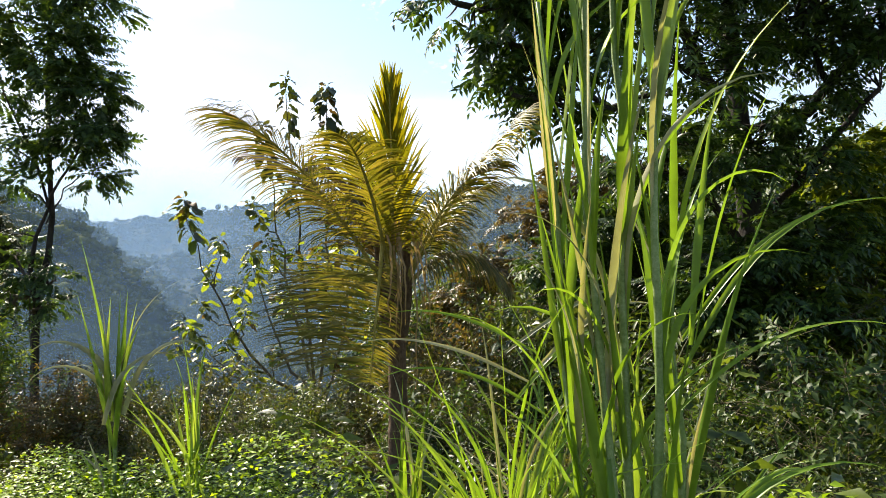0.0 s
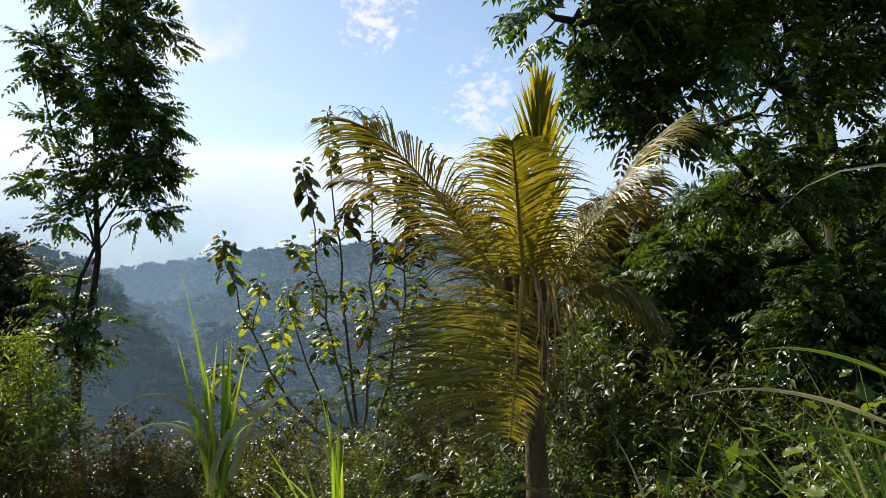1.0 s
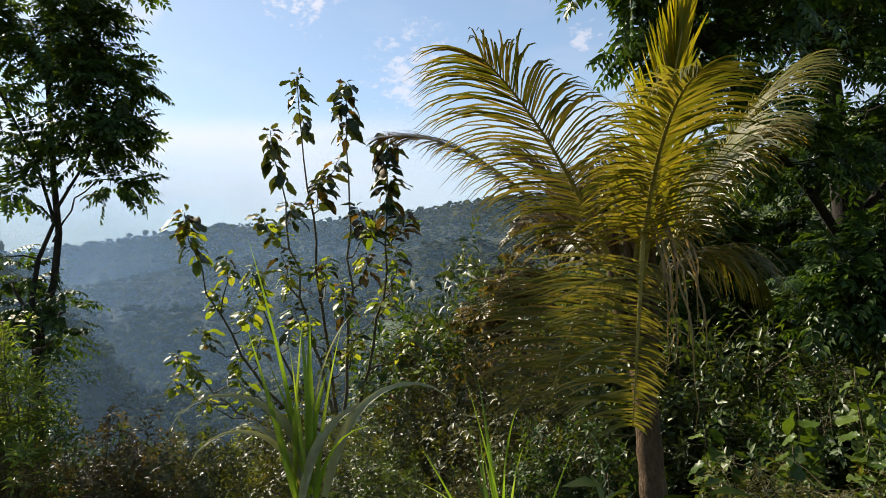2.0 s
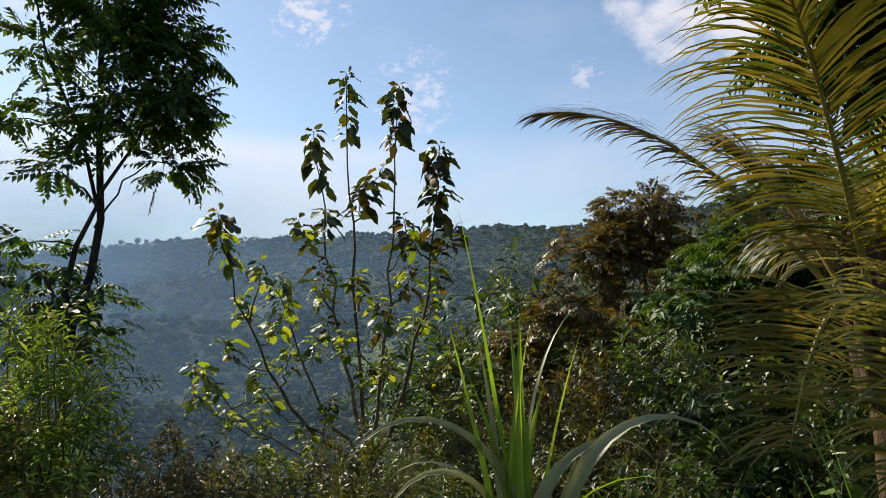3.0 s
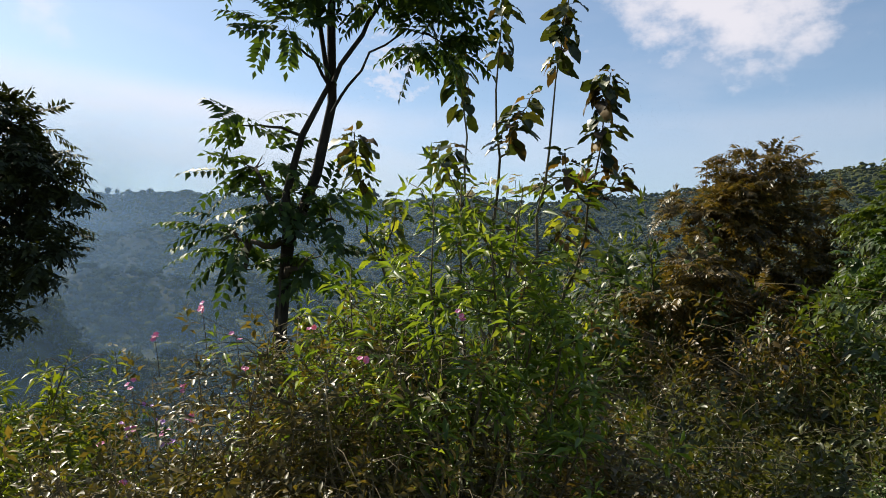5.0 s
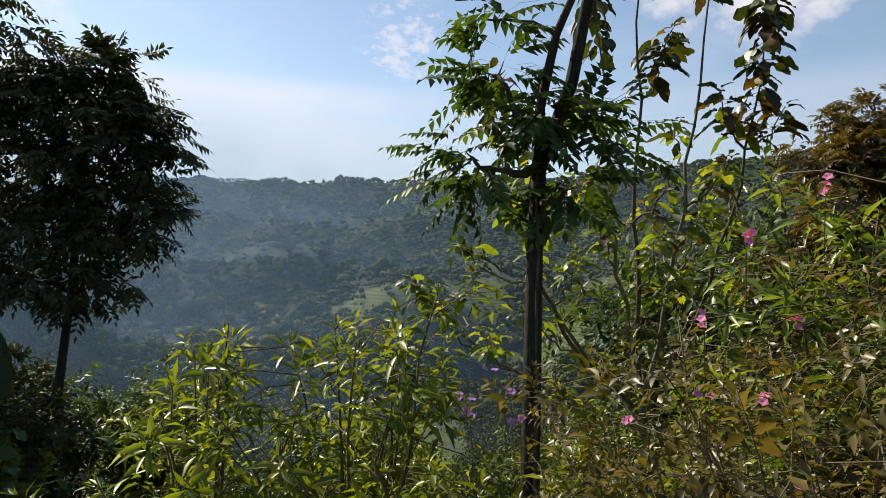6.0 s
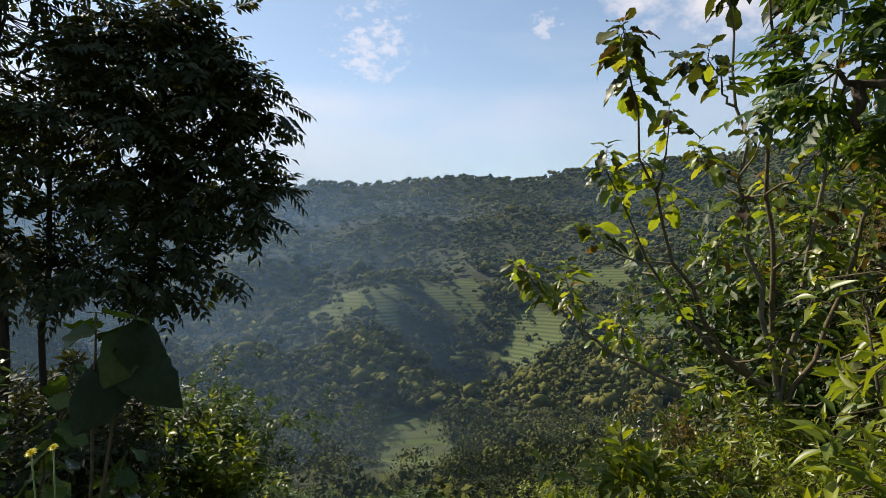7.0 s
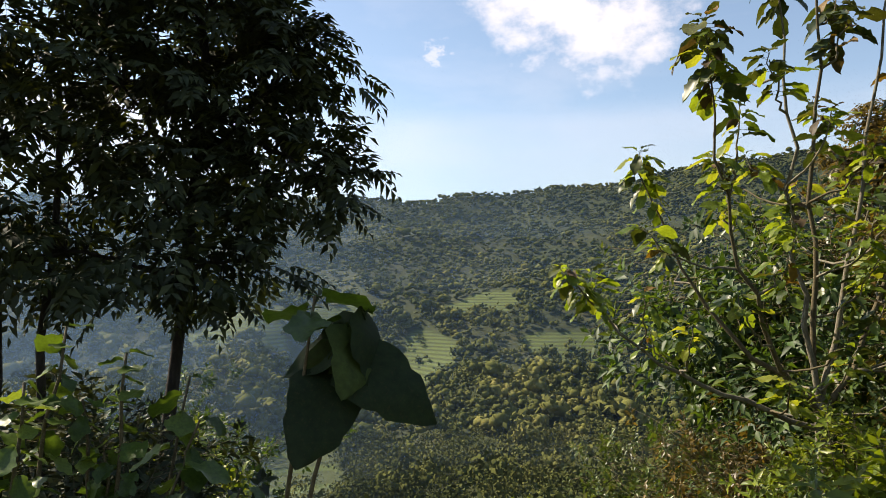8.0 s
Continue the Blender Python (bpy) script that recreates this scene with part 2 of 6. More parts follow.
def far_material():
    """Distant crowns: colour changes from tree to tree and from wood to wood."""
    mat = bpy.data.materials.new("far_foliage")
    mat.use_nodes = True
    tree = mat.node_tree
    n, l = tree.nodes, tree.links
    bsdf = n["Principled BSDF"]
    bsdf.inputs["Roughness"].default_value = 0.8
    bsdf.inputs["Specular IOR Level"].default_value = 0.0
    coord = n.new("ShaderNodeTexCoord")
    mixed = None
    for scale, share in ((0.016, 0.45), (0.11, 0.4), (1.1, 0.15)):
        spot = add_node(tree, "ShaderNodeTexNoise", Scale=scale, Detail=3.0)
        l.new(coord.outputs["Object"], spot.inputs["Vector"])
        term = n.new("ShaderNodeMath")
        term.operation = "MULTIPLY_ADD"
        term.inputs[1].default_value = share
        l.new(spot.outputs["Fac"], term.inputs[0])
        if mixed is None:
            term.inputs[2].default_value = 0.0
        else:
            l.new(mixed, term.inputs[2])
        mixed = term.outputs["Value"]
    ramp = n.new("ShaderNodeValToRGB")
    e = ramp.color_ramp.elements
    e[0].position, e[0].color = 0.34, (0.026, 0.036, 0.015, 1)
    e[1].position, e[1].color = 0.66, (0.215, 0.19, 0.06, 1)
    e.new(0.47).color = (0.07, 0.078, 0.024, 1)
    e.new(0.57).color = (0.122, 0.122, 0.037, 1)
    l.new(mixed, ramp.inputs["Fac"])
    l.new(ramp.outputs["Color"], bsdf.inputs["Base Color"])
    return mat


M_FAR = far_material()


def ground_material():
    """Turf, scrub and bare earth near; fields and grass in patches on the hills."""
    mat = rough_material("ground", [(0.014, 0.019, 0.007), (0.028, 0.036, 0.011), (0.045, 0.055, 0.016), (0.07, 0.06, 0.027)], 0.9, 0.6, 0.95, 9.0)
    tree = mat.node_tree
    n, l = tree.nodes, tree.links
    bsdf = n["Principled BSDF"]
    coord = n.new("ShaderNodeTexCoord")
    cut = n.new("ShaderNodeAttribute")
    cut.attribute_name = "field"
    rows = add_node(tree, "ShaderNodeTexWave", Scale=0.2415, Distortion=1.2, Detail=3.0)
    rows.bands_direction = "Z"
    l.new(coord.outputs["Object"], rows.inputs["Vector"])
    field = n.new("ShaderNodeValToRGB")
    field.color_ramp.elements[0].position, field.color_ramp.elements[0].color = 0.2, (0.05, 0.062, 0.02, 1)
    field.color_ramp.elements[1].position, field.color_ramp.elements[1].color = 0.6, (0.085, 0.11, 0.03, 1)
    l.new(rows.outputs["Fac"], field.inputs["Fac"])
    mix = n.new("ShaderNodeMix")
    mix.data_type = "RGBA"
    l.new(cut.outputs["Fac"], mix.inputs["Factor"])
    old = bsdf.inputs["Base Color"].links[0].from_socket
    l.new(old, mix.inputs["A"])
    l.new(field.outputs["Color"], mix.inputs["B"])
    open_land = n.new("ShaderNodeAttribute")
    open_land.attribute_name = "meadow"
    patch = add_node(tree, "ShaderNodeTexNoise", Scale=0.07, Detail=6.0, Roughness=0.65)
    l.new(coord.outputs["Object"], patch.inputs["Vector"])
    turf = n.new("ShaderNodeValToRGB")
    turf.color_ramp.elements[0].position, turf.color_ramp.elements[0].color = 0.35, (0.022, 0.028, 0.012, 1)
    turf.color_ramp.elements[1].position, turf.color_ramp.elements[1].color = 0.72, (0.07, 0.066, 0.027, 1)
    turf.color_ramp.elements.new(0.52).color = (0.038, 0.045, 0.016, 1)
    l.new(patch.outputs["Fac"], turf.inputs["Fac"])
    grass = n.new("ShaderNodeMix")
    grass.data_type = "RGBA"
    l.new(open_land.outputs["Fac"], grass.inputs["Factor"])
    l.new(old, grass.inputs["A"])
    l.new(turf.outputs["Color"], grass.inputs["B"])
    l.new(grass.outputs["Result"], mix.inputs["A"])
    l.new(mix.outputs["Result"], bsdf.inputs["Base Color"])
    return mat


M_GROUND = ground_material()
M_ROAD = rough_material("road_surface", [(0.05, 0.045, 0.04), (0.09, 0.08, 0.07), (0.13, 0.12, 0.1)], 3.0, 0.5)


# ---- geometry helpers ----
class Geo:
    """Collects vertices and faces as arrays, for one mesh."""

    def __init__(self):
        self.verts, self.tris, self.quads, self.count = [], [], [], 0

    def add(self, verts, tris=None, quads=None):
        verts = np.asarray(verts, float).reshape(-1, 3)
        if tris is not None and len(tris):
            self.tris.append(np.asarray(tris, int).reshape(-1, 3) + self.count)
        if quads is not None and len(quads):
            self.quads.append(np.asarray(quads, int).reshape(-1, 4) + self.count)
        self.verts.append(verts)
        self.count += len(verts)

    def mesh(self, name, material, smooth=True):
        me = bpy.data.meshes.new(name)
        verts = np.concatenate(self.verts) if self.verts else np.zeros((0, 3))
        tris = np.concatenate(self.tris) if self.tris else np.zeros((0, 3), int)
        quads = np.concatenate(self.quads) if self.quads else np.zeros((0, 4), int)
        loops = np.concatenate([tris.ravel(), quads.ravel()]).astype(np.int32)
        starts = np.concatenate([np.arange(len(tris)) * 3, len(tris) * 3 + np.arange(len(quads)) * 4]).astype(np.int32)
        me.vertices.add(len(verts))
        me.vertices.foreach_set("co", verts.astype(np.float32).ravel())
        me.loops.add(len(loops))
        me.loops.foreach_set("vertex_index", loops)
        me.polygons.add(len(starts))
        me.polygons.foreach_set("loop_start", starts)
        me.polygons.foreach_set("use_smooth", np.full(len(starts), smooth))
        me.update(calc_edges=True)
        me.materials.append(material)
        return me


def unit(v):
    v = np.asarray(v, float)
    return v / np.maximum(np.linalg.norm(v, axis=-1, keepdims=True), 1e-9)


# across, along, above: a folded leaf with a drooping tip
LEAF = np.array([(0, 0, 0), (0.5, 0.42, 0.10), (-0.5, 0.42, 0.10), (0, 0.5, -0.02), (0, 1, -0.14)], float)
LEAF_TRIS = np.array([(0, 1, 3), (0, 3, 2), (3, 1, 4), (3, 4, 2)])
BROAD = np.array([(0, 0, 0), (0.3, 0.13, 0.05), (0.5, 0.42, 0.09), (0.36, 0.75, 0.03), (0, 1, -0.2),
                  (-0.36, 0.75, 0.03), (-0.5, 0.42, 0.09), (-0.3, 0.13, 0.05), (0, 0.4, 0.0), (0, 0.74, -0.06)], float)
BROAD_TRIS = np.array([(0, 1, 8), (1, 2, 8), (2, 9, 8), (2, 3, 9), (3, 4, 9), (4, 5, 9), (5, 6, 9), (6, 8, 9), (6, 7, 8), (7, 0, 8)])


CARD = np.array([(0, 0, 0), (0.5, 0.45, 0.08), (-0.5, 0.45, 0.08), (0, 1, -0.1)], float)
CARD_TRIS = np.array([(0, 1, 2), (1, 3, 2)])


def put_leaves(geo, places, ways, lengths, widths, ups=None, shape=LEAF, tris=LEAF_TRIS):
    """Many leaves at once: from places along ways, facing ups."""
    places, ways = np.asarray(places, float), unit(ways)
    count = len(places)
    if not count:
        return
    ups = np.tile((0.0, 0.0, 1.0), (count, 1)) if ups is None else np.asarray(ups, float)
    side = np.cross(ways, ups)
    side = unit(np.where(np.linalg.norm(side, axis=1, keepdims=True) < 1e-3, np.array((1.0, 0, 0)), side))
    face = np.cross(side, ways)
    lengths, widths = np.broadcast_to(lengths, count), np.broadcast_to(widths, count)
    v = (places[:, None] + side[:, None] * (shape[None, :, :1] * widths[:, None, None])
         + ways[:, None] * (shape[None, :, 1:2] * lengths[:, None, None])
         + face[:, None] * (shape[None, :, 2:] * lengths[:, None, None]))
    f = tris[None] + (np.arange(count) * len(shape))[:, None, None]
    geo.add(v.reshape(-1, 3), f.reshape(-1, 3))


def put_sprays(geo, places, ways, length, pairs, leaflet, width, droop, rng):
    """Compound leaves: a thin stalk bending down from each place along its way, leaflets in pairs and one at the tip."""
    places, ways = np.asarray(places, float), unit(ways)
    n = len(places)
    if not n:
        return
    long = length * rng.uniform(0.7, 1.2, (n, 1))
    tilt = unit(np.array((0, 0, 1.0)) + rng.normal(0, 0.3, (n, 3)))
    side = unit(np.cross(ways, tilt) + 1e-5)
    sag = droop * rng.uniform(0.5, 1.4, (n, 1)) * np.array((0, 0, -1.0))
    put_leaves(geo, places, ways + 0.3 * sag, long[:, 0] * 0.95, np.full(n, 0.007), None, CARD, CARD_TRIS)
    for k in range(pairs + 1):
        t = 0.3 + 0.7 * k / pairs
        at = places + long * (ways * t + sag * t * t)
        along = unit(ways + 2 * t * sag)
        face = np.cross(side, along) + rng.normal(0, 0.1, (n, 3))
        grow = 0.75 + 0.4 * math.sin(math.pi * t)
        for sign in ((-1, 1) if k < pairs else (0,)):
            way = side * sign * 0.85 + along * (0.55 if sign else 1.0) + np.array((0, 0, -0.22)) + rng.normal(0, 0.07, (n, 3))
            size = leaflet * grow * rng.uniform(0.75, 1.2, n)
            put_leaves(geo, at, way, size, size * width, face)


def put_whorls(geo, places, axes, per, length, width, droop, reach, rng, shape, tris):
    """Leafy shoots: leaves set spirally down each axis, small and upright at the tip, spreading and hanging below."""
    places, axes = np.asarray(places, float), unit(axes)
    n = len(places)
    a = unit(np.cross(axes, rng.normal(size=(n, 3))))
    b = np.cross(axes, a)
    start = rng.uniform(0, 6.28, n)
    for j in range(per):
        f = j / max(per - 1, 1)
        turn = start + j * 2.4 + rng.normal(0, 0.25, n)
        out = np.cos(turn)[:, None] * a + np.sin(turn)[:, None] * b
        open_by = 0.35 + 1.15 * f ** 0.6
        way = axes * math.cos(open_by) + out * math.sin(open_by) + np.array((0, 0, -droop * (0.2 + f))) + rng.normal(0, 0.12, (n, 3))
        at = places - axes * reach * f + out * 0.006
        size = length * (0.5 + 0.6 * min(1.0, 2 * f)) * rng.uniform(0.75, 1.2, n)
        put_leaves(geo, at, way, size, size * width, axes + 0.25 * rng.normal(size=(n, 3)), shape, tris)


def put_tube(geo, points, radii, sides=6):
    """A tapered tube along points."""
    p = np.asarray(points, float)
    r = np.broadcast_to(np.asarray(radii, float), len(p))
    along = unit(np.gradient(p, axis=0))
    ref = np.array((0.0, 1.0, 0.0)) if abs(along[0][2]) > 0.6 else np.array((0.0, 0.0, 1.0))
    a = unit(np.cross(along, ref))
    b = np.cross(along, a)
    turn = np.arange(sides) * 2 * np.pi / sides
    ring = p[:, None] + r[:, None, None] * (a[:, None] * np.cos(turn)[None, :, None] + b[:, None] * np.sin(turn)[None, :, None])
    quads = []
    for k in range(len(p) - 1):
        for j in range(sides):
            q = (j + 1) % sides
            quads.append((k * sides + j, k * sides + q, (k + 1) * sides + q, (k + 1) * sides + j))
    tip = len(p) * sides
    geo.add(np.concatenate([ring.reshape(-1, 3), p[-1:]]), [((len(p) - 1) * sides + j, (len(p) - 1) * sides + (j + 1) % sides, tip) for j in range(sides)], quads)


def bowed(a, b, bow, count=6):
    """Points on a curve from a to b, pushed aside by bow in its middle."""
    t = np.linspace(0, 1, count)[:, None]
    return np.asarray(a) * (1 - t) + np.asarray(b) * t + 4 * t * (1 - t) * np.asarray(bow)


def twisted(points, amount, rng):
    """The same curve with small irregular bends between its ends."""
    p = np.array(points, float)
    p[1:-1] += rng.normal(0, amount, (len(p) - 2, 3))
    return p


def thing(name, place, label, category, group="", kind=""):
    ob = new(name)
    ob.empty_display_size = 0.1
    ob.location = place
    return tagged(ob, label, category, group, kind)


def part(name, data, parent, label=""):
    """One mesh object under a thing or a part; its mesh is in the parent's space."""
    ob = new(name, data)
    ob.parent = parent
    return tagged(ob, label) if label else ob


# ---- terrain ----
ALONG, OUT = np.array((-0.782, 0.623)), np.array((0.623, 0.782))
HUB = np.array((-4.0, 3.5))
RING_R = np.array([0, 40, 70, 110, 150, 190, 230, 270, 330, 400, 480, 560, 640, 800, 1500, 5000], float)
RING_Z = np.array([-6, -20, -29, -37, -41, -38, -28, -17, 2, 24, 50, 80, 78, 60, 40, 30], float)
RIDGE_AZ = np.array([-180, -90, -47, -30, -21, -7, 5, 16, 28, 45, 90, 180], float)
RIDGE_UP = np.array([10, 11, 11.3, 9.3, 8.6, 8.2, 7.5, 7.1, 5.3, 5.3, 5.3, 5.3], float)
SPUR_AZ = np.array([10, 15, 19, 23, 28, 34, 50], float)
SPUR_UP = np.array([-14, -9, -5, 0.5, 5.6, 7.5, 9], float)


def wave_noise(x, y, size, seed):
    """Smooth broad bumps, about -1 to 1."""
    rng = np.random.RandomState(seed)
    total = np.zeros_like(x, dtype=float)
    for _ in range(7):
        a, ph = rng.uniform(0, 2 * np.pi, 2)
        k = 2 * np.pi / (size * rng.uniform(0.6, 1.7))
        total += np.sin(k * (x * np.cos(a) + y * np.sin(a)) + ph)
    return total / 3.2


# terraced fields: distance from the hub, direction (left positive), half depth, half width in degrees
FIELDS = [(268, -3.4, 27, 4.6), (262, -18.5, 22, 3.0), (150, -7.5, 28, 3.6), (262, -30.5, 14, 3.0), (300, -11.5, 16, 3.0), (310, -24.0, 16, 3.0)]


def field_share(x, y):
    """1 inside the terraced fields, 0 outside."""
    dx, dy = x - HUB[0], y - HUB[1]
    r, az = np.hypot(dx, dy), np.degrees(np.arctan2(-dx, dy))
    wob = 0.25 * wave_noise(x, y, 25, 51)
    best = np.zeros_like(r)
    for fr, fa, dr, da in FIELDS:
        best = np.maximum(best, np.clip((1.1 + wob - np.hypot((r - fr) / dr, (az - fa) / da)) * 6, 0, 1))
    return best


def open_share(x, y):
    """1 on open grassland among the woods, 0 under trees."""
    r = np.hypot(x - HUB[0], y - HUB[1])
    wood = wave_noise(x, y, 75, 31) + 0.7 * wave_noise(x, y, 24, 32)
    return np.clip((-wood - 0.05) * 2.5, 0, 1) * np.clip((r - 80) / 40, 0, 1) * np.clip((500 - r) / 60, 0, 1)


def ground_z(x, y):
    """Height of the ground: road bench, bank, slope, valley and the hills beyond."""
    x, y = np.asarray(x, float), np.asarray(y, float)
    s, u = x * ALONG[0] + y * ALONG[1], x * OUT[0] + y * OUT[1]
    near = -1.5 - 0.082 * np.clip(s, -30, 40)
    near = near + 0.48 * np.clip((u - 0.8) / 0.7, 0, 1) * np.clip((4.2 - u) / 1.2, 0, 1) * np.exp(-((s - 2.5) / 4.5) ** 2)
    near = near - (0.3 + 0.1 * np.clip((s - 7) / 4, 0, 1)) * np.clip(u - 1.9, 0, 10.5) - 0.45 * np.clip(u - 12.4, 0, 200)
    near = near + 0.5 * np.clip(-u - 1.8, 0, 1.6) + 0.22 * np.clip(-u - 3.4, 0, 120)
    near = near + 0.10 * wave_noise(x, y, 2.6, 3) * np.clip((np.abs(u) - 1.3) / 2, 0, 1) + 0.02 * wave_noise(x, y, 0.7, 4)
    dx, dy = x - HUB[0], y - HUB[1]
    r, az = np.hypot(dx, dy), np.degrees(np.arctan2(-dx, dy))
    up = np.interp(az, RIDGE_AZ, RIDGE_UP)
    far = np.interp(r, RING_R, RING_Z)
    scale = np.tan(np.radians(up)) * 560 / 80.0
    rise = np.clip((r - 190) / 370, 0, 1)
    far = far + (far + 41) * (scale - 1) * (80 / 121) * rise
    far = far + rise * (13 * wave_noise(x, y, 120, 11) + 4.5 * wave_noise(x, y, 48, 12)) * np.clip(1.25 - r / 560, 0.25, 1) + np.clip(r / 80 - 0.6, 0, 1) * 1.6 * wave_noise(x, y, 60, 13)
    far = far + 13 * np.exp(-((az + 4.5) / 4.5) ** 2 - ((r - 255) / 42) ** 2) - 15 * np.exp(-((az + 14) / 5.5) ** 2 - ((r - 250) / 50) ** 2)
    spur = 250 * np.tan(np.radians(np.interp(az, SPUR_AZ, SPUR_UP))) * np.exp(-((r - 250) / 75) ** 2) - 45 * (1 - np.exp(-((r - 250) / 75) ** 2))
    far = np.where((az > 8) & (az < 80), np.maximum(far, spur), far)
    behind = np.clip((np.abs(az) - 95) / 25, 0, 1)
    w = np.clip((r - 22) / 55, 0, 1)
    w = w * w * (3 - 2 * w) * (1 - behind)
    z = near * (1 - w) + far * w
    step = field_share(x, y)
    return np.where(step > 0.02, z * (1 - step) + step * (np.floor(z / 1.3) * 1.3 + 1.3 * np.clip((z / 1.3 - np.floor(z / 1.3) - 0.7) / 0.3, 0, 1)), z)


def terrain():
    geo = Geo()
    front = np.arange(-75, 62, 0.3)
    az = np.radians(np.concatenate([front, np.arange(62, 285, 3.0)]))
    rings = np.concatenate([np.linspace(0.3, 30, 60), np.geomspace(31, 98, 40), np.arange(100, 345, 1.1), np.arange(346, 640, 3.4), np.geomspace(660, 4800, 16)])
    A, R = np.meshgrid(az, rings)
    x, y = HUB[0] - R * np.sin(A), HUB[1] + R * np.cos(A)
    v = np.stack([x, y, ground_z(x, y)], -1).reshape(-1, 3)
    na, nr = len(az), len(rings)
    i = np.arange(nr - 1)[:, None] * na
    j, k = np.arange(na)[None], (np.arange(na)[None] + 1) % na
    quads = np.stack([i + j, i + k, i + na + k, i + na + j], -1).reshape(-1, 4)
    geo.add(v, None, quads[:, ::-1])
    hub = np.array([[HUB[0], HUB[1], float(ground_z(*HUB))]])
    base = geo.count
    geo.add(hub)
    geo.tris.append(np.stack([np.full(na, base), np.arange(na), (np.arange(na) + 1) % na], -1)[:, ::-1])
    me = geo.mesh("ground", M_GROUND)
    mask = me.attributes.new("field", "FLOAT", "POINT")
    mask.data.foreach_set("value", np.concatenate([field_share(x.ravel(), y.ravel()), [0.0]]).astype(np.float32))
    meadow = me.attributes.new("meadow", "FLOAT", "POINT")
    meadow.data.foreach_set("value", np.concatenate([open_share(x.ravel(), y.ravel()), [0.0]]).astype(np.float32))
    return tagged(new("ground", me), "green weedy hillside falling to a terraced valley and wooded ridge", "ground", kind="structure")


# added curved sheets that imitate haze: radius, thickness, low, high
HAZE_SHEETS = [(75, 0.05, -10, 30), (140, 0.09, -15, 45), (230, 0.12, 0, 70), (330, 0.14, 20, 100), (430, 0.2, 40, 130)]
ground = terrain()


def road():
    """The track along which the way goes."""
    geo = Geo()
    s = np.linspace(-25, 32, 115)
    u = np.linspace(-1.7, 1.0, 10)
    S, U = np.meshgrid(s, u, indexing="ij")
    edge = U + 0.12 * wave_noise(S, U, 3.0, 21) * (np.abs(U) > 0.9)
    x, y = S * ALONG[0] + edge * OUT[0], S * ALONG[1] + edge * OUT[1]
    z = ground_z(x, y) + 0.065 - 0.05 * (np.abs(U + 0.35) > 1.3)
    n = len(u)
    quads = [(a * n + b, a * n + b + 1, (a + 1) * n + b + 1, (a + 1) * n + b) for a in range(len(s) - 1) for b in range(n - 1)]
    geo.add(np.stack([x, y, z], -1).reshape(-1, 3), None, np.array(quads)[:, ::-1])
    tagged(new("road", geo.mesh("road", M_ROAD)), "narrow worn hillside track", "road", kind="structure")


road()


# ---- far woods and haze ----
# a rounded clump with twelve corners and twenty faces
GOLD = (1 + 5 ** 0.5) / 2
CLUMP = unit(np.array([(-1, GOLD, 0), (1, GOLD, 0), (-1, -GOLD, 0), (1, -GOLD, 0), (0, -1, GOLD), (0, 1, GOLD), (0, -1, -GOLD), (0, 1, -GOLD), (GOLD, 0, -1), (GOLD, 0, 1), (-GOLD, 0, -1), (-GOLD, 0, 1)]))
_near = np.linalg.norm(CLUMP[:, None] - CLUMP[None], axis=2) < 1.1
CLUMP_TRIS = np.array([(i, j, k) if np.dot(np.cross(CLUMP[j] - CLUMP[i], CLUMP[k] - CLUMP[i]), CLUMP[i]) > 0 else (i, k, j)
                       for i, j, k in itertools.combinations(range(12), 3) if _near[i, j] and _near[j, k] and _near[i, k]])


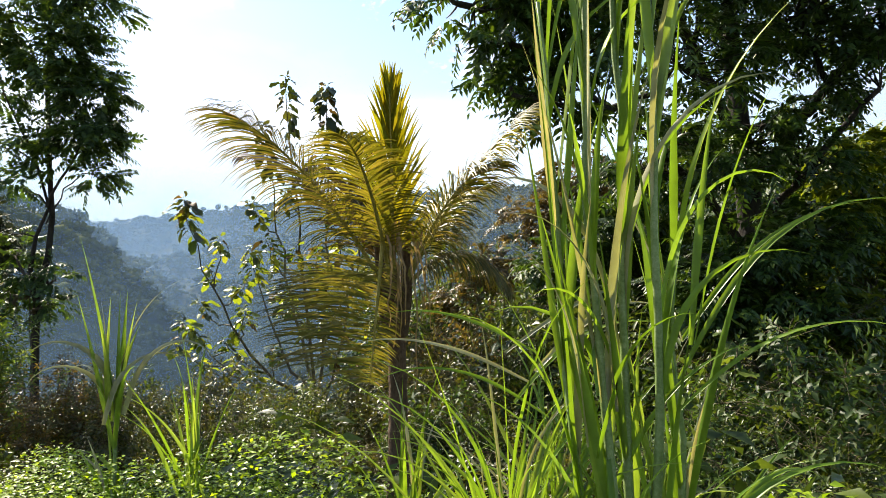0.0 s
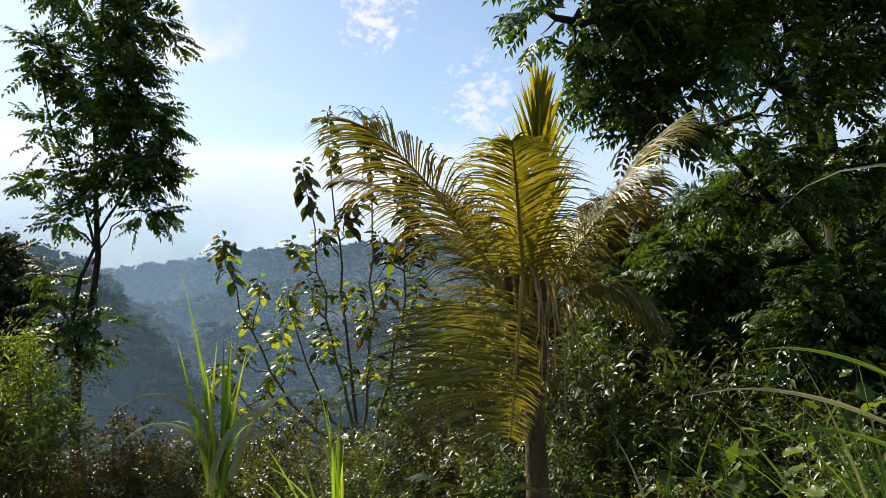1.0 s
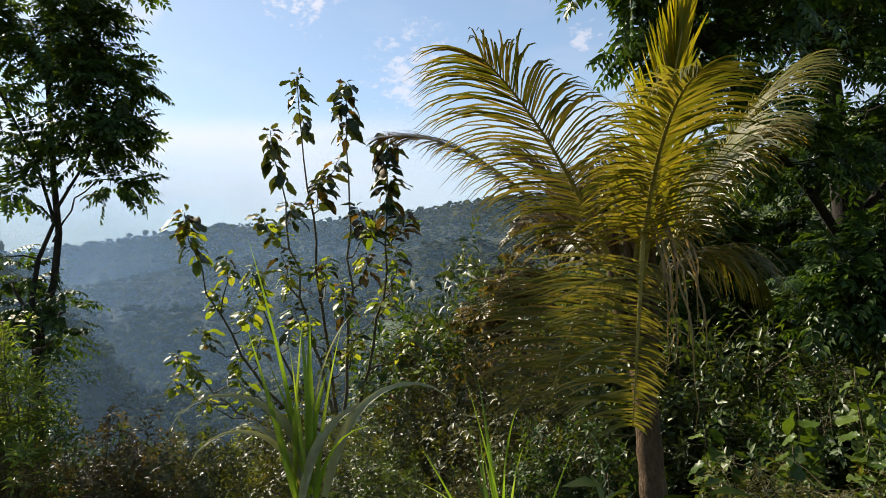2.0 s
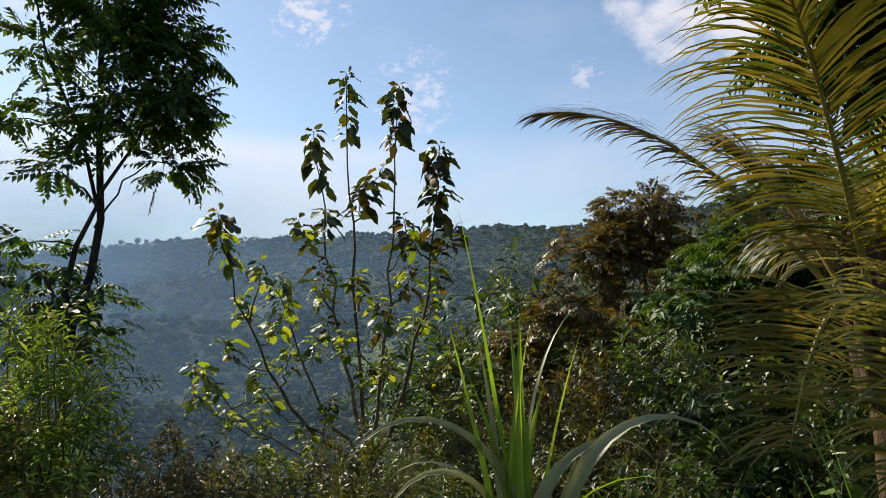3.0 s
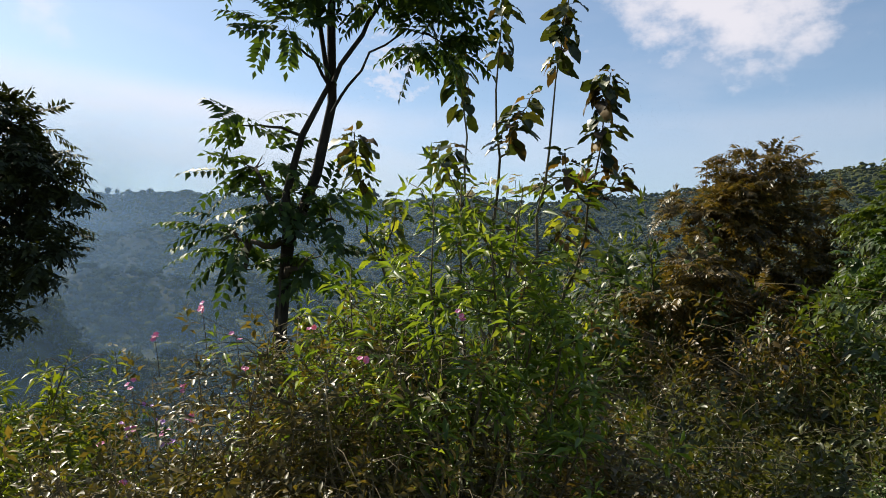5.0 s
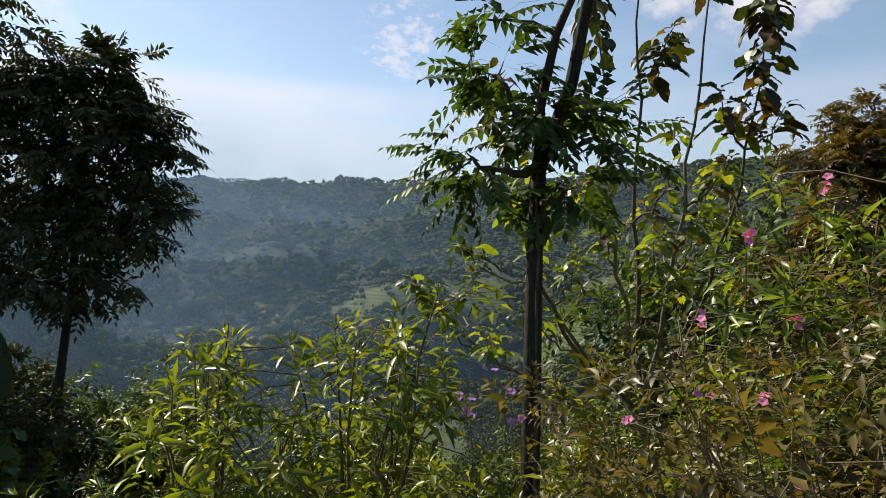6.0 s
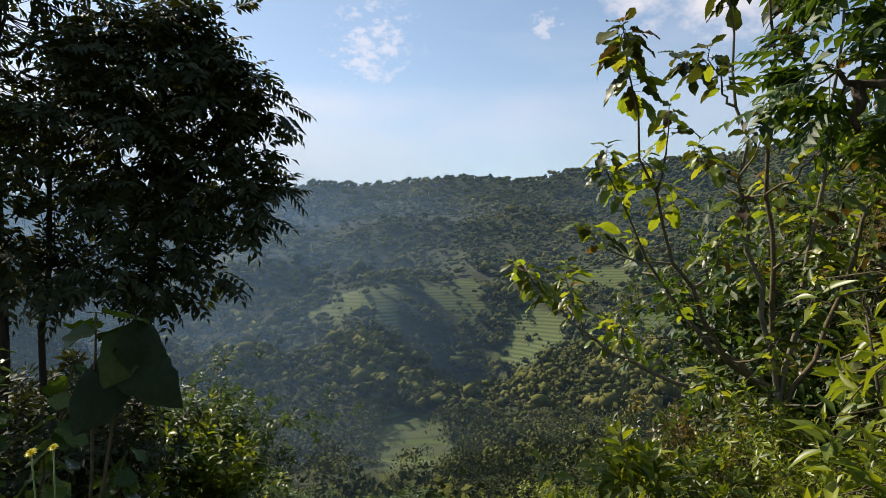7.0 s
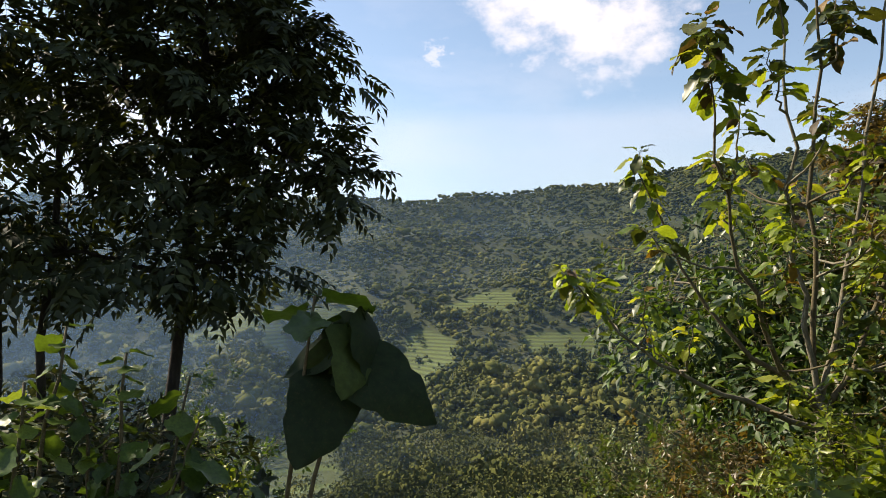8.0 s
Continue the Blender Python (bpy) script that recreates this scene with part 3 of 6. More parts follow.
def far_woods():
    """Trees of the valley and hills, too many to count."""
    rng = np.random.RandomState(5)
    count = 34000
    az = np.radians(rng.uniform(-60, 38, count))
    r = np.where(rng.rand(count) < 0.2, rng.uniform(50, 230, count), 200 + 395 * rng.rand(count) ** 0.75)
    x, y = HUB[0] - r * np.sin(az), HUB[1] + r * np.cos(az)
    keep = ((open_share(x, y) < rng.rand(count) * 0.8) | (rng.rand(count) < 0.42)) & ((field_share(x, y) < 0.3) | (rng.rand(count) < 0.1))
    x, y, r = x[keep], y[keep], r[keep]
    z = ground_z(x, y)
    n = len(x)
    high = rng.uniform(2.0, 4.6, n) * np.exp(rng.normal(0, 0.25, n)) * np.where(rng.rand(n) < 0.1, 1.5, 1.0)
    high = high * np.where(r > 330, 0.85, 1.0) * np.where(r < 120, np.where((az[keep] > -0.3) & (az[keep] < 0.1), 0.6, 0.9), 1.0)
    wide = high * rng.uniform(0.45, 0.8, n) * np.where(r > 330, 1.15, 1.0)
    geo = Geo()
    for lo, hi, per in ((180, 330, 3), (330, 5000, 2)):
        w = np.where((r >= lo) & (r < hi))[0]
        m = len(w)
        d = unit(rng.normal(size=(m, per, 3)))
        d[..., 2] = np.abs(d[..., 2]) * 1.2 - 0.3
        half = np.stack([wide[w], wide[w], high[w] * 0.5], -1)[:, None]
        c = d * half * rng.uniform(0.35, 0.8, (m, per, 1)) + np.stack([x[w], y[w], z[w] + high[w] * 0.5], -1)[:, None]
        ball = CLUMP[None, None] * rng.uniform(0.55, 1.3, (m, per, 12, 1)) * (half * rng.uniform(0.3, 0.6, (m, per, 1)))[:, :, None]
        f = CLUMP_TRIS[None] + (np.arange(m * per) * 12)[:, None, None]
        geo.add((c[:, :, None] + ball).reshape(-1, 3), f.reshape(-1, 3))
    # loose tufts that break the outlines of the nearer crowns
    for lo, hi, per, fine in ((0, 180, 120, 0.9), (180, 300, 20, 1.6)):
        w = np.where((r >= lo) & (r < hi))[0]
        m = len(w)
        d = unit(rng.normal(size=(m, per, 3)))
        d[..., 2] = np.abs(d[..., 2]) * 1.2 - 0.35
        half = np.stack([wide[w], wide[w], high[w] * 0.5], -1)[:, None]
        c = d * half * rng.uniform(0.45, 1.15, (m, per, 1)) + np.stack([x[w], y[w], z[w] + high[w] * 0.52], -1)[:, None]
        size = fine * wide[w][:, None] * rng.uniform(0.14, 0.32, (m, per))
        way = unit(np.cross(d, rng.normal(size=d.shape)) + 0.6 * d)
        put_leaves(geo, c.reshape(-1, 3), way.reshape(-1, 3), size.ravel(), (size * 0.7).ravel(), unit(d + rng.normal(0, 0.5, d.shape)).reshape(-1, 3), CARD, CARD_TRIS)
    tagged(new("woods", geo.mesh("woods", M_FAR)), "mixed green trees covering the far valley sides and ridge", "woods", kind="stuff")


far_woods()


def haze_sheet_material(name, thick, low, high, radius):
    """Tinted see-through sheet in place of haze: mostly clear, scatters light, denser low down and to the left."""
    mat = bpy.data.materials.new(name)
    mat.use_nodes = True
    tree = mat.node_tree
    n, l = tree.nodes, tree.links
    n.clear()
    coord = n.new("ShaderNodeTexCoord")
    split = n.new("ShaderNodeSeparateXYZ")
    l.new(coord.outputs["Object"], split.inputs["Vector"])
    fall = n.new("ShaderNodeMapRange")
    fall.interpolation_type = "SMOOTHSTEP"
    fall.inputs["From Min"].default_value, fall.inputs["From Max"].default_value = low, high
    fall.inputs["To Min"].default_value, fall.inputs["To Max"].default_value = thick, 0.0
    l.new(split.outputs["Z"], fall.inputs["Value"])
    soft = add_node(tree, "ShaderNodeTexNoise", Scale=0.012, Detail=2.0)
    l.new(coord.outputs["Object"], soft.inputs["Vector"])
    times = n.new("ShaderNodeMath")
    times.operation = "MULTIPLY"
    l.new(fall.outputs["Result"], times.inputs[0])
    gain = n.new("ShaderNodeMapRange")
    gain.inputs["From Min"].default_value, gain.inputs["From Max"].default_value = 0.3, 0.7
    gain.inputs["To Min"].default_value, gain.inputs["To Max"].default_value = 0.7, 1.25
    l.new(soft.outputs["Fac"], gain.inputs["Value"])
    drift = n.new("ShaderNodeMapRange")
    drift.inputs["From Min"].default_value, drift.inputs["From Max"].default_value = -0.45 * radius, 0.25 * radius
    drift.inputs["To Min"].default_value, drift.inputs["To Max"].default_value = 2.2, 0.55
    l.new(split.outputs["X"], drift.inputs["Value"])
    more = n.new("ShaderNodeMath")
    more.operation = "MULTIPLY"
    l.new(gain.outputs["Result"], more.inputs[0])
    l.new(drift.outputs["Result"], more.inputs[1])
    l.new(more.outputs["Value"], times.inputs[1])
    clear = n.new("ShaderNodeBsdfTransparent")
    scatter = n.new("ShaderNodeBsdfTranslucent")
    # haze blue is put into the sheet colour
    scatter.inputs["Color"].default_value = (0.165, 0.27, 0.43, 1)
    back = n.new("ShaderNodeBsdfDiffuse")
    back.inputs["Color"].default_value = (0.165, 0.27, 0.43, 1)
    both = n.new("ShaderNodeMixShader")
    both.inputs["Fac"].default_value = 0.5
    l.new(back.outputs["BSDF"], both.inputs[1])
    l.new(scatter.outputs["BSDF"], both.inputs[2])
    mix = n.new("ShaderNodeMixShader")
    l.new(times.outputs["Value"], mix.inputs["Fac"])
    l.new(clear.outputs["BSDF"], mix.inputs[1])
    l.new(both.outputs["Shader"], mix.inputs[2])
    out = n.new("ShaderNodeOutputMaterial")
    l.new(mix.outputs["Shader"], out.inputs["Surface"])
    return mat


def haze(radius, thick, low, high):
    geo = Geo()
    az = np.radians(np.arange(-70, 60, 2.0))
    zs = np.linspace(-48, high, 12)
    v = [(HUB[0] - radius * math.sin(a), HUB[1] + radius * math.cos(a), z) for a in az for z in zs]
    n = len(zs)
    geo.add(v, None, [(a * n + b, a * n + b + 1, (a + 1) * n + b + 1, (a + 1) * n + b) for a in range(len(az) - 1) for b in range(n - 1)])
    tagged(new("haze", geo.mesh("haze", haze_sheet_material("haze", thick, low, high, radius))), "added see-through bluish sheet standing in for valley haze", "haze", kind="structure")


for radius, thick, low, high in HAZE_SHEETS:
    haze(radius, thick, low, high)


# ---- trees ----
def tree(name, label, base, stems, lobes, leaf, bark, clusters, per, length, width, seed, droop=0.35, spread=0.2,
         gaps=0.0, pairs=5, hang=0.22, category="tree", group="", limb_r=0.03, bow=0.12):
    """stems: (points, radius at foot, radius at top); lobes: (centre, radii). All in world places; the thing stands at its base."""
    rng = np.random.RandomState(seed)
    base = np.array((base[0], base[1], float(ground_z(base[0], base[1]))))
    root = thing(name, base, label, category, group)
    nodes = []
    for k, (points, r0, r1) in enumerate(stems):
        p = np.array(points, float) - base
        if len(p) < 4:
            t = np.linspace(0, 1, 9)
            q = np.linspace(0, 1, len(p))
            p = np.stack([np.interp(t, q, p[:, i]) for i in range(3)], -1)
            p = twisted(p, 0.02 + r0 * 0.25, rng)
        geo = Geo()
        put_tube(geo, p, np.linspace(r0, r1, len(p)) * (1 + 0.35 * np.exp(-np.arange(len(p)) / 0.7) * (k == 0)), 9)
        part("trunk" if k == 0 else "limb", geo.mesh("trunk", bark), root)
        nodes.append(p[len(p) // 3:])
    node = np.concatenate(nodes)
    twigs, crown = Geo(), Geo()
    weights = np.array([a[1][0] * a[1][1] * a[1][2] for a in lobes]) ** 0.75
    weights /= weights.sum()
    for centre, radii in lobes:
        c = np.array(centre, float) - base
        below = node[np.argmin(np.linalg.norm(node - (c - (0, 0, 0.5 * radii[2])), axis=1))]
        q = twisted(bowed(below, c, (0, 0, -bow * np.linalg.norm(c - below)), 7), limb_r * 0.6, rng)
        geo = Geo()
        put_tube(geo, q, np.linspace(limb_r, limb_r * 0.35, 7), 6)
        part("limb", geo.mesh("limb", bark), root)
        node = np.concatenate([node, q[2:]])
    pick = rng.choice(len(lobes), clusters, p=weights)
    centre = np.array([a[0] for a in lobes], float)[pick] - base
    radii = np.array([a[1] for a in lobes], float)[pick]
    d = unit(rng.normal(size=(clusters, 3)))
    radii = np.maximum(radii - spread * 0.6, 0.12)
    place = centre + d * radii * (rng.rand(clusters, 1) ** 0.42) * rng.uniform(0.75, 1.12, (clusters, 1))
    if gaps:
        w = base + place
        f = wave_noise(w[:, 0] + w[:, 2] * 0.7, w[:, 1] - w[:, 2], max(radii.mean() * 0.9, 0.4), seed + 7)
        keep = f > -1 + gaps
        place, d = place[keep], d[keep]
    near = np.argmin(np.linalg.norm(place[:, None] - node[None], axis=2), axis=1)
    for p, k in zip(place, near):
        put_tube(twigs, bowed(node[k], p, (0, 0, -0.06 * np.linalg.norm(p - node[k])), 4), np.linspace(limb_r * 0.28, limb_r * 0.1, 4), 3)
    n = len(place)
    out = unit(place - node[near] + 1e-4)
    way = out[:, None] * 0.6 + rng.normal(0, 0.7, (n, per, 3))
    way[..., 2] = way[..., 2] * 0.6 - droop * 0.3
    at = np.repeat(place[:, None], per, 1) + rng.normal(0, spread * 0.12, (n, per, 3))
    put_sprays(crown, at.reshape(-1, 3), way.reshape(-1, 3), spread * 1.5, pairs, length, width, hang, rng)
    tagged(part("branchwork", twigs.mesh("branchwork", bark), root), kind="stuff")
    part("crown", crown.mesh("crown", leaf), root)
    return root


def foot(x, y):
    return (x, y, float(ground_z(x, y)) - 0.06)


# slim tree with two leaning trunks beside the track
tree("tree", "slim tree with forked trunk and loose dark green crown", (-5.03, 8.2),
     [([foot(-5.03, 8.2), (-5.01, 8.2, -0.45), (-4.99, 8.2, 0.03), (-4.83, 8.15, 0.5), (-4.75, 8.1, 1.0), (-4.79, 8.1, 1.6), (-4.82, 8.1, 2.5), (-4.8, 8.1, 3.4), (-4.75, 8.1, 4.7)], 0.046, 0.02),
      ([(-5.0, 8.18, -0.05), (-5.02, 8.1, 0.35), (-4.94, 8.08, 0.75), (-4.78, 8.08, 1.12), (-4.9, 8.0, 1.7), (-5.2, 7.85, 2.5), (-5.35, 7.8, 3.3)], 0.032, 0.006),
      ([(-4.75, 7.97, 0.9), (-4.5, 7.95, 1.35), (-4.1, 7.9, 1.6)], 0.011, 0.005),
      ([(-4.75, 7.97, 1.1), (-4.45, 8.05, 1.8), (-4.2, 8.1, 2.8)], 0.018, 0.008)],
     [((-4.08, 7.88, 1.45), (0.4, 0.38, 0.27)), ((-4.3, 7.9, 2.0), (0.6, 0.55, 0.5)), ((-4.15, 7.82, 2.5), (0.5, 0.5, 0.45)), ((-5.42, 7.95, 1.88), (0.24, 0.24, 0.18)), ((-4.95, 7.9, 1.95), (0.42, 0.42, 0.35)),
      ((-4.5, 7.95, 2.9), (0.75, 0.7, 0.55)), ((-5.3, 7.85, 2.5), (0.4, 0.4, 0.4)), ((-4.4, 8.0, 3.7), (0.8, 0.75, 0.65)), ((-5.25, 7.8, 3.4), (0.45, 0.45, 0.5)),
      ((-4.5, 8.0, 4.5), (0.65, 0.6, 0.6)), ((-5.0, 7.95, 4.3), (0.5, 0.5, 0.55)), ((-5.35, 8.05, 0.78), (0.28, 0.26, 0.14)), ((-5.1, 7.96, 1.42), (0.3, 0.28, 0.28))],
     M_TREE, M_BARK_DARK, 350, 4, 0.088, 0.46, 41, 0.45, 0.23, 0.55, pairs=6, limb_r=0.013, bow=-0.08)
tree("leaf_sprouts", "leafy dark green sprouts round a slim trunk", (-5.08, 8.14),
     [([foot(-5.06, 8.14), (-5.03, 8.14, -0.6), (-5.00, 8.14, 0.2)], 0.012, 0.006)],
     [((-5.36, 8.21, 0.08), (0.26, 0.25, 0.16)), ((-5.24, 8.16, 0.52), (0.24, 0.24, 0.15)), ((-4.81, 8.11, 0.42), (0.2, 0.2, 0.16)), ((-4.71, 8.11, 0.2), (0.24, 0.22, 0.14)),
      ((-4.86, 8.14, -0.08), (0.24, 0.22, 0.14)), ((-5.28, 8.21, -0.15), (0.24, 0.24, 0.12)), ((-5.06, 8.06, 0.25), (0.25, 0.2, 0.2))],
     M_TREE, M_BARK, 30, 4, 0.088, 0.46, 42, 0.3, 0.23, 0.0, pairs=6)

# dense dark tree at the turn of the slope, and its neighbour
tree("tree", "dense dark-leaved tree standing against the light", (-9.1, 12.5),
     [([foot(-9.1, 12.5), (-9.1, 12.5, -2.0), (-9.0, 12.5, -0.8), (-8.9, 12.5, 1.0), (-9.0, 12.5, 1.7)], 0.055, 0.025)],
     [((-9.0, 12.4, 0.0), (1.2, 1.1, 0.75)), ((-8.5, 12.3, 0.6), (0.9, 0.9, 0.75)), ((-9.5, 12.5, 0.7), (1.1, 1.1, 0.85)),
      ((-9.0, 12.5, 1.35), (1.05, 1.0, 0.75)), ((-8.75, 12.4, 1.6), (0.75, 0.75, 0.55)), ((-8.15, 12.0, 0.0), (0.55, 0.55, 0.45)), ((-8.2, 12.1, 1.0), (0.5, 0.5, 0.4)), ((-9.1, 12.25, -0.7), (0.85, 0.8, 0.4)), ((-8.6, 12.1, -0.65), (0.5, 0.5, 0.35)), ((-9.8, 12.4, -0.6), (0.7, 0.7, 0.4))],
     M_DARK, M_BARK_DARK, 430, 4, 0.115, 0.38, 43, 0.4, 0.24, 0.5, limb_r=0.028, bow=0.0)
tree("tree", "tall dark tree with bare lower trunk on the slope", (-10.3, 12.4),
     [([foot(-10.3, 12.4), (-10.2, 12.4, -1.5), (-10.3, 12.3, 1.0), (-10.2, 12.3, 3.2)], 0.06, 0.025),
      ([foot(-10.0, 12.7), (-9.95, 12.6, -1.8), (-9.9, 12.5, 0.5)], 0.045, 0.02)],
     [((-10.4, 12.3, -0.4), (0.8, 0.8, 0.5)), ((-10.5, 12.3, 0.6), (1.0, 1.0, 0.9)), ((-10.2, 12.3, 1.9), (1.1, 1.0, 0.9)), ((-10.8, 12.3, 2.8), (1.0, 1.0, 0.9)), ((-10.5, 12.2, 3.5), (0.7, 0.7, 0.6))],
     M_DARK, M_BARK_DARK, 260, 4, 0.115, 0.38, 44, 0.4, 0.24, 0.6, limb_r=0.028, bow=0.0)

# large spreading tree behind the grass
tree("tree", "large spreading tree with dark boughs and broad glossy leaves", (4.6, 8.5),
     [([foot(4.6, 8.5), (4.5, 8.5, -1.2), (4.3, 8.4, 0.4), (4.1, 8.2, 1.6), (3.9, 8.0, 3.4)], 0.26, 0.1),
      ([(4.4, 8.4, 0.0), (3.6, 8.1, 1.0), (2.9, 7.7, 1.5), (2.2, 7.2, 2.0)], 0.065, 0.025),
      ([(4.2, 8.3, 1.2), (5.0, 8.0, 2.3), (5.8, 7.6, 3.2)], 0.1, 0.04),
      ([(4.1, 8.2, 1.6), (3.2, 7.5, 2.8), (2.3, 6.6, 3.6), (1.6, 6.0, 4.0)], 0.08, 0.03),
      ([(4.3, 8.4, 0.5), (4.9, 7.9, 1.5), (5.4, 7.4, 2.2)], 0.06, 0.03)],
     [((1.3, 5.9, 2.1), (0.9, 0.9, 0.75)), ((1.7, 6.2, 3.1), (1.2, 1.2, 0.9)), ((1.1, 5.8, 4.0), (1.1, 1.1, 0.8)), ((2.8, 7.0, 2.4), (1.1, 1.1, 0.8)),
      ((3.2, 7.2, 3.6), (1.5, 1.4, 1.0)), ((2.2, 6.6, 5.0), (1.8, 1.7, 1.2)), ((4.6, 7.6, 3.2), (1.5, 1.3, 1.0)), ((5.6, 7.6, 3.0), (1.3, 1.2, 0.9)),
      ((4.0, 7.8, 4.8), (1.8, 1.7, 1.2)), ((6.2, 8.0, 4.2), (1.6, 1.5, 1.1)), ((1.1, 5.7, 1.6), (0.5, 0.5, 0.35)), ((0.75, 5.7, 2.35), (0.75, 0.75, 0.65)), ((0.45, 5.6, 3.2), (0.85, 0.85, 0.75)), ((0.75, 5.6, 1.75), (0.42, 0.42, 0.38)), ((0.2, 5.6, 2.6), (0.5, 0.5, 0.45)), ((0.1, 5.5, 3.6), (0.6, 0.6, 0.5)), ((3.0, 7.5, 1.7), (0.8, 0.7, 0.5)), ((4.1, 7.7, 1.85), (0.9, 0.8, 0.5)), ((5.0, 7.9, 2.2), (0.8, 0.7, 0.45)), ((3.4, 7.6, 1.35), (1.0, 0.9, 0.55)), ((4.6, 7.8, 1.4), (1.1, 0.9, 0.6)), ((2.4, 7.3, 1.25), (0.7, 0.7, 0.45))],
     M_BIG, M_BARK_DARK, 1350, 4, 0.11, 0.4, 45, 0.4, 0.24, 0.5, limb_r=0.05)

tree("tree", "leafy bush tree hiding a large trunk", (3.7, 7.3),
     [([foot(3.7, 7.3), (3.7, 7.3, -0.8), (3.75, 7.3, 0.4)], 0.05, 0.02)],
     [((3.5, 7.1, 0.25), (0.8, 0.7, 0.5)), ((4.3, 7.3, 0.45), (0.8, 0.7, 0.5)), ((3.0, 7.0, -0.2), (0.7, 0.6, 0.5)), ((4.0, 7.0, -0.4), (1.0, 0.7, 0.6))],
     M_BIG, M_BARK_DARK, 200, 4, 0.115, 0.4, 53, 0.3, 0.22, 0.0)

# trees and tall scrub beyond the palm
tree("tree", "rounded tree with brownish flowering crown", (3.7, 15.2),
     [([foot(3.7, 15.2), (3.7, 15.2, -2.0), (3.7, 15.2, 1.5)], 0.1, 0.03)],
     [((3.7, 15.1, 2.4), (1.1, 1.0, 0.8)), ((2.8, 15.0, 1.5), (1.3, 1.1, 0.9)), ((4.7, 15.1, 1.6), (1.3, 1.1, 0.9)), ((3.6, 14.9, 0.2), (2.0, 1.3, 1.1)), ((2.2, 14.8, -0.4), (1.2, 1.0, 0.9)), ((5.2, 14.9, 0.4), (1.1, 1.0, 0.9))],
     M_BROWN, M_BARK, 620, 4, 0.12, 0.42, 46, 0.2, 0.25, 0.0)
tree("tree", "slender brownish scrub tree with pale thin trunk", (1.6, 13.3),
     [([foot(1.6, 13.3), (1.5, 13.3, -1.6), (1.3, 13.2, 0.3)], 0.06, 0.02)],
     [((1.2, 13.2, 0.3), (0.9, 0.8, 0.5)), ((0.5, 13.0, -0.3), (0.7, 0.7, 0.45)), ((2.0, 13.2, -0.2), (0.9, 0.8, 0.6)), ((1.5, 13.1, -1.2), (1.3, 0.9, 0.6))],
     M_BROWN, M_PALE_BARK, 170, 4, 0.12, 0.42, 47, 0.2, 0.24, 0.1)
tree("tree", "leafy green tree crowded among scrub", (4.9, 12.2),
     [([foot(4.9, 12.2), (4.9, 12.2, -1.5), (4.8, 12.1, 2.0)], 0.12, 0.04)],
     [((4.9, 11.9, 2.6), (0.8, 0.8, 0.6)), ((4.2, 11.8, 1.9), (0.8, 0.8, 0.6)), ((5.6, 12.0, 2.0), (1.1, 1.0, 0.8)), ((3.7, 11.8, 1.1), (0.8, 0.8, 0.6)), ((4.8, 11.7, 1.0), (1.2, 1.0, 0.8)),
      ((3.8, 11.6, 0.1), (1.0, 0.9, 0.8)), ((5.4, 11.6, 0.0), (1.3, 1.0, 0.8)), ((4.3, 11.4, -0.9), (1.3, 0.9, 0.8))],
     M_SHRUB, M_BARK, 430, 4, 0.13, 0.42, 48, 0.3, 0.26, 0.0)
tree("tree", "broad green bushy tree under a larger tree", (3.2, 10.2),
     [([foot(3.2, 10.2), (3.2, 10.2, -1.4), (3.1, 10.1, 0.6)], 0.1, 0.03)],
     [((3.0, 10.0, 0.9), (1.0, 0.9, 0.7)), ((2.2, 9.9, 0.2), (0.9, 0.9, 0.8)), ((3.8, 10.0, 0.2), (1.1, 1.0, 0.9)), ((3.0, 9.7, -0.8), (1.6, 1.1, 0.9)), ((1.9, 9.6, -1.1), (0.9, 0.8, 0.8))],
     M_TREE, M_BARK, 360, 4, 0.13, 0.42, 49, 0.3, 0.24, 0.0)
tree("tree", "dense dark green tree behind the spreading tree", (6.0, 10.4),
     [([foot(6.0, 10.4), (6.0, 10.4, -1.0), (5.9, 10.3, 1.8)], 0.12, 0.04)],
     [((5.6, 10.1, 1.2), (1.3, 1.1, 1.0)), ((6.8, 10.2, 1.4), (1.3, 1.1, 1.0)), ((5.0, 9.9, 0.0), (1.2, 1.0, 0.9)), ((6.2, 9.8, -0.2), (1.5, 1.0, 0.9)), ((7.4, 10.0, 0.2), (1.2, 1.0, 0.9))],
     M_TREE, M_BARK_DARK, 380, 4, 0.13, 0.42, 52, 0.3, 0.25, 0.0)
tree("tree", "bushy tree with yellow-green leaves at the track side", (5.6, 8.6),
     [([foot(5.6, 8.6), (5.7, 8.6, -1.0), (5.8, 8.6, 1.2)], 0.08, 0.03)],
     [((5.75, 8.3, 1.45), (0.8, 0.7, 0.5)), ((5.5, 7.9, 0.6), (0.8, 0.7, 0.7)), ((6.3, 8.2, 0.8), (0.9, 0.8, 0.8)), ((5.3, 7.6, -0.2), (1.0, 0.7, 0.6))],
     M_BRIGHT, M_BARK, 200, 4, 0.14, 0.45, 50, 0.3, 0.25, 0.15)


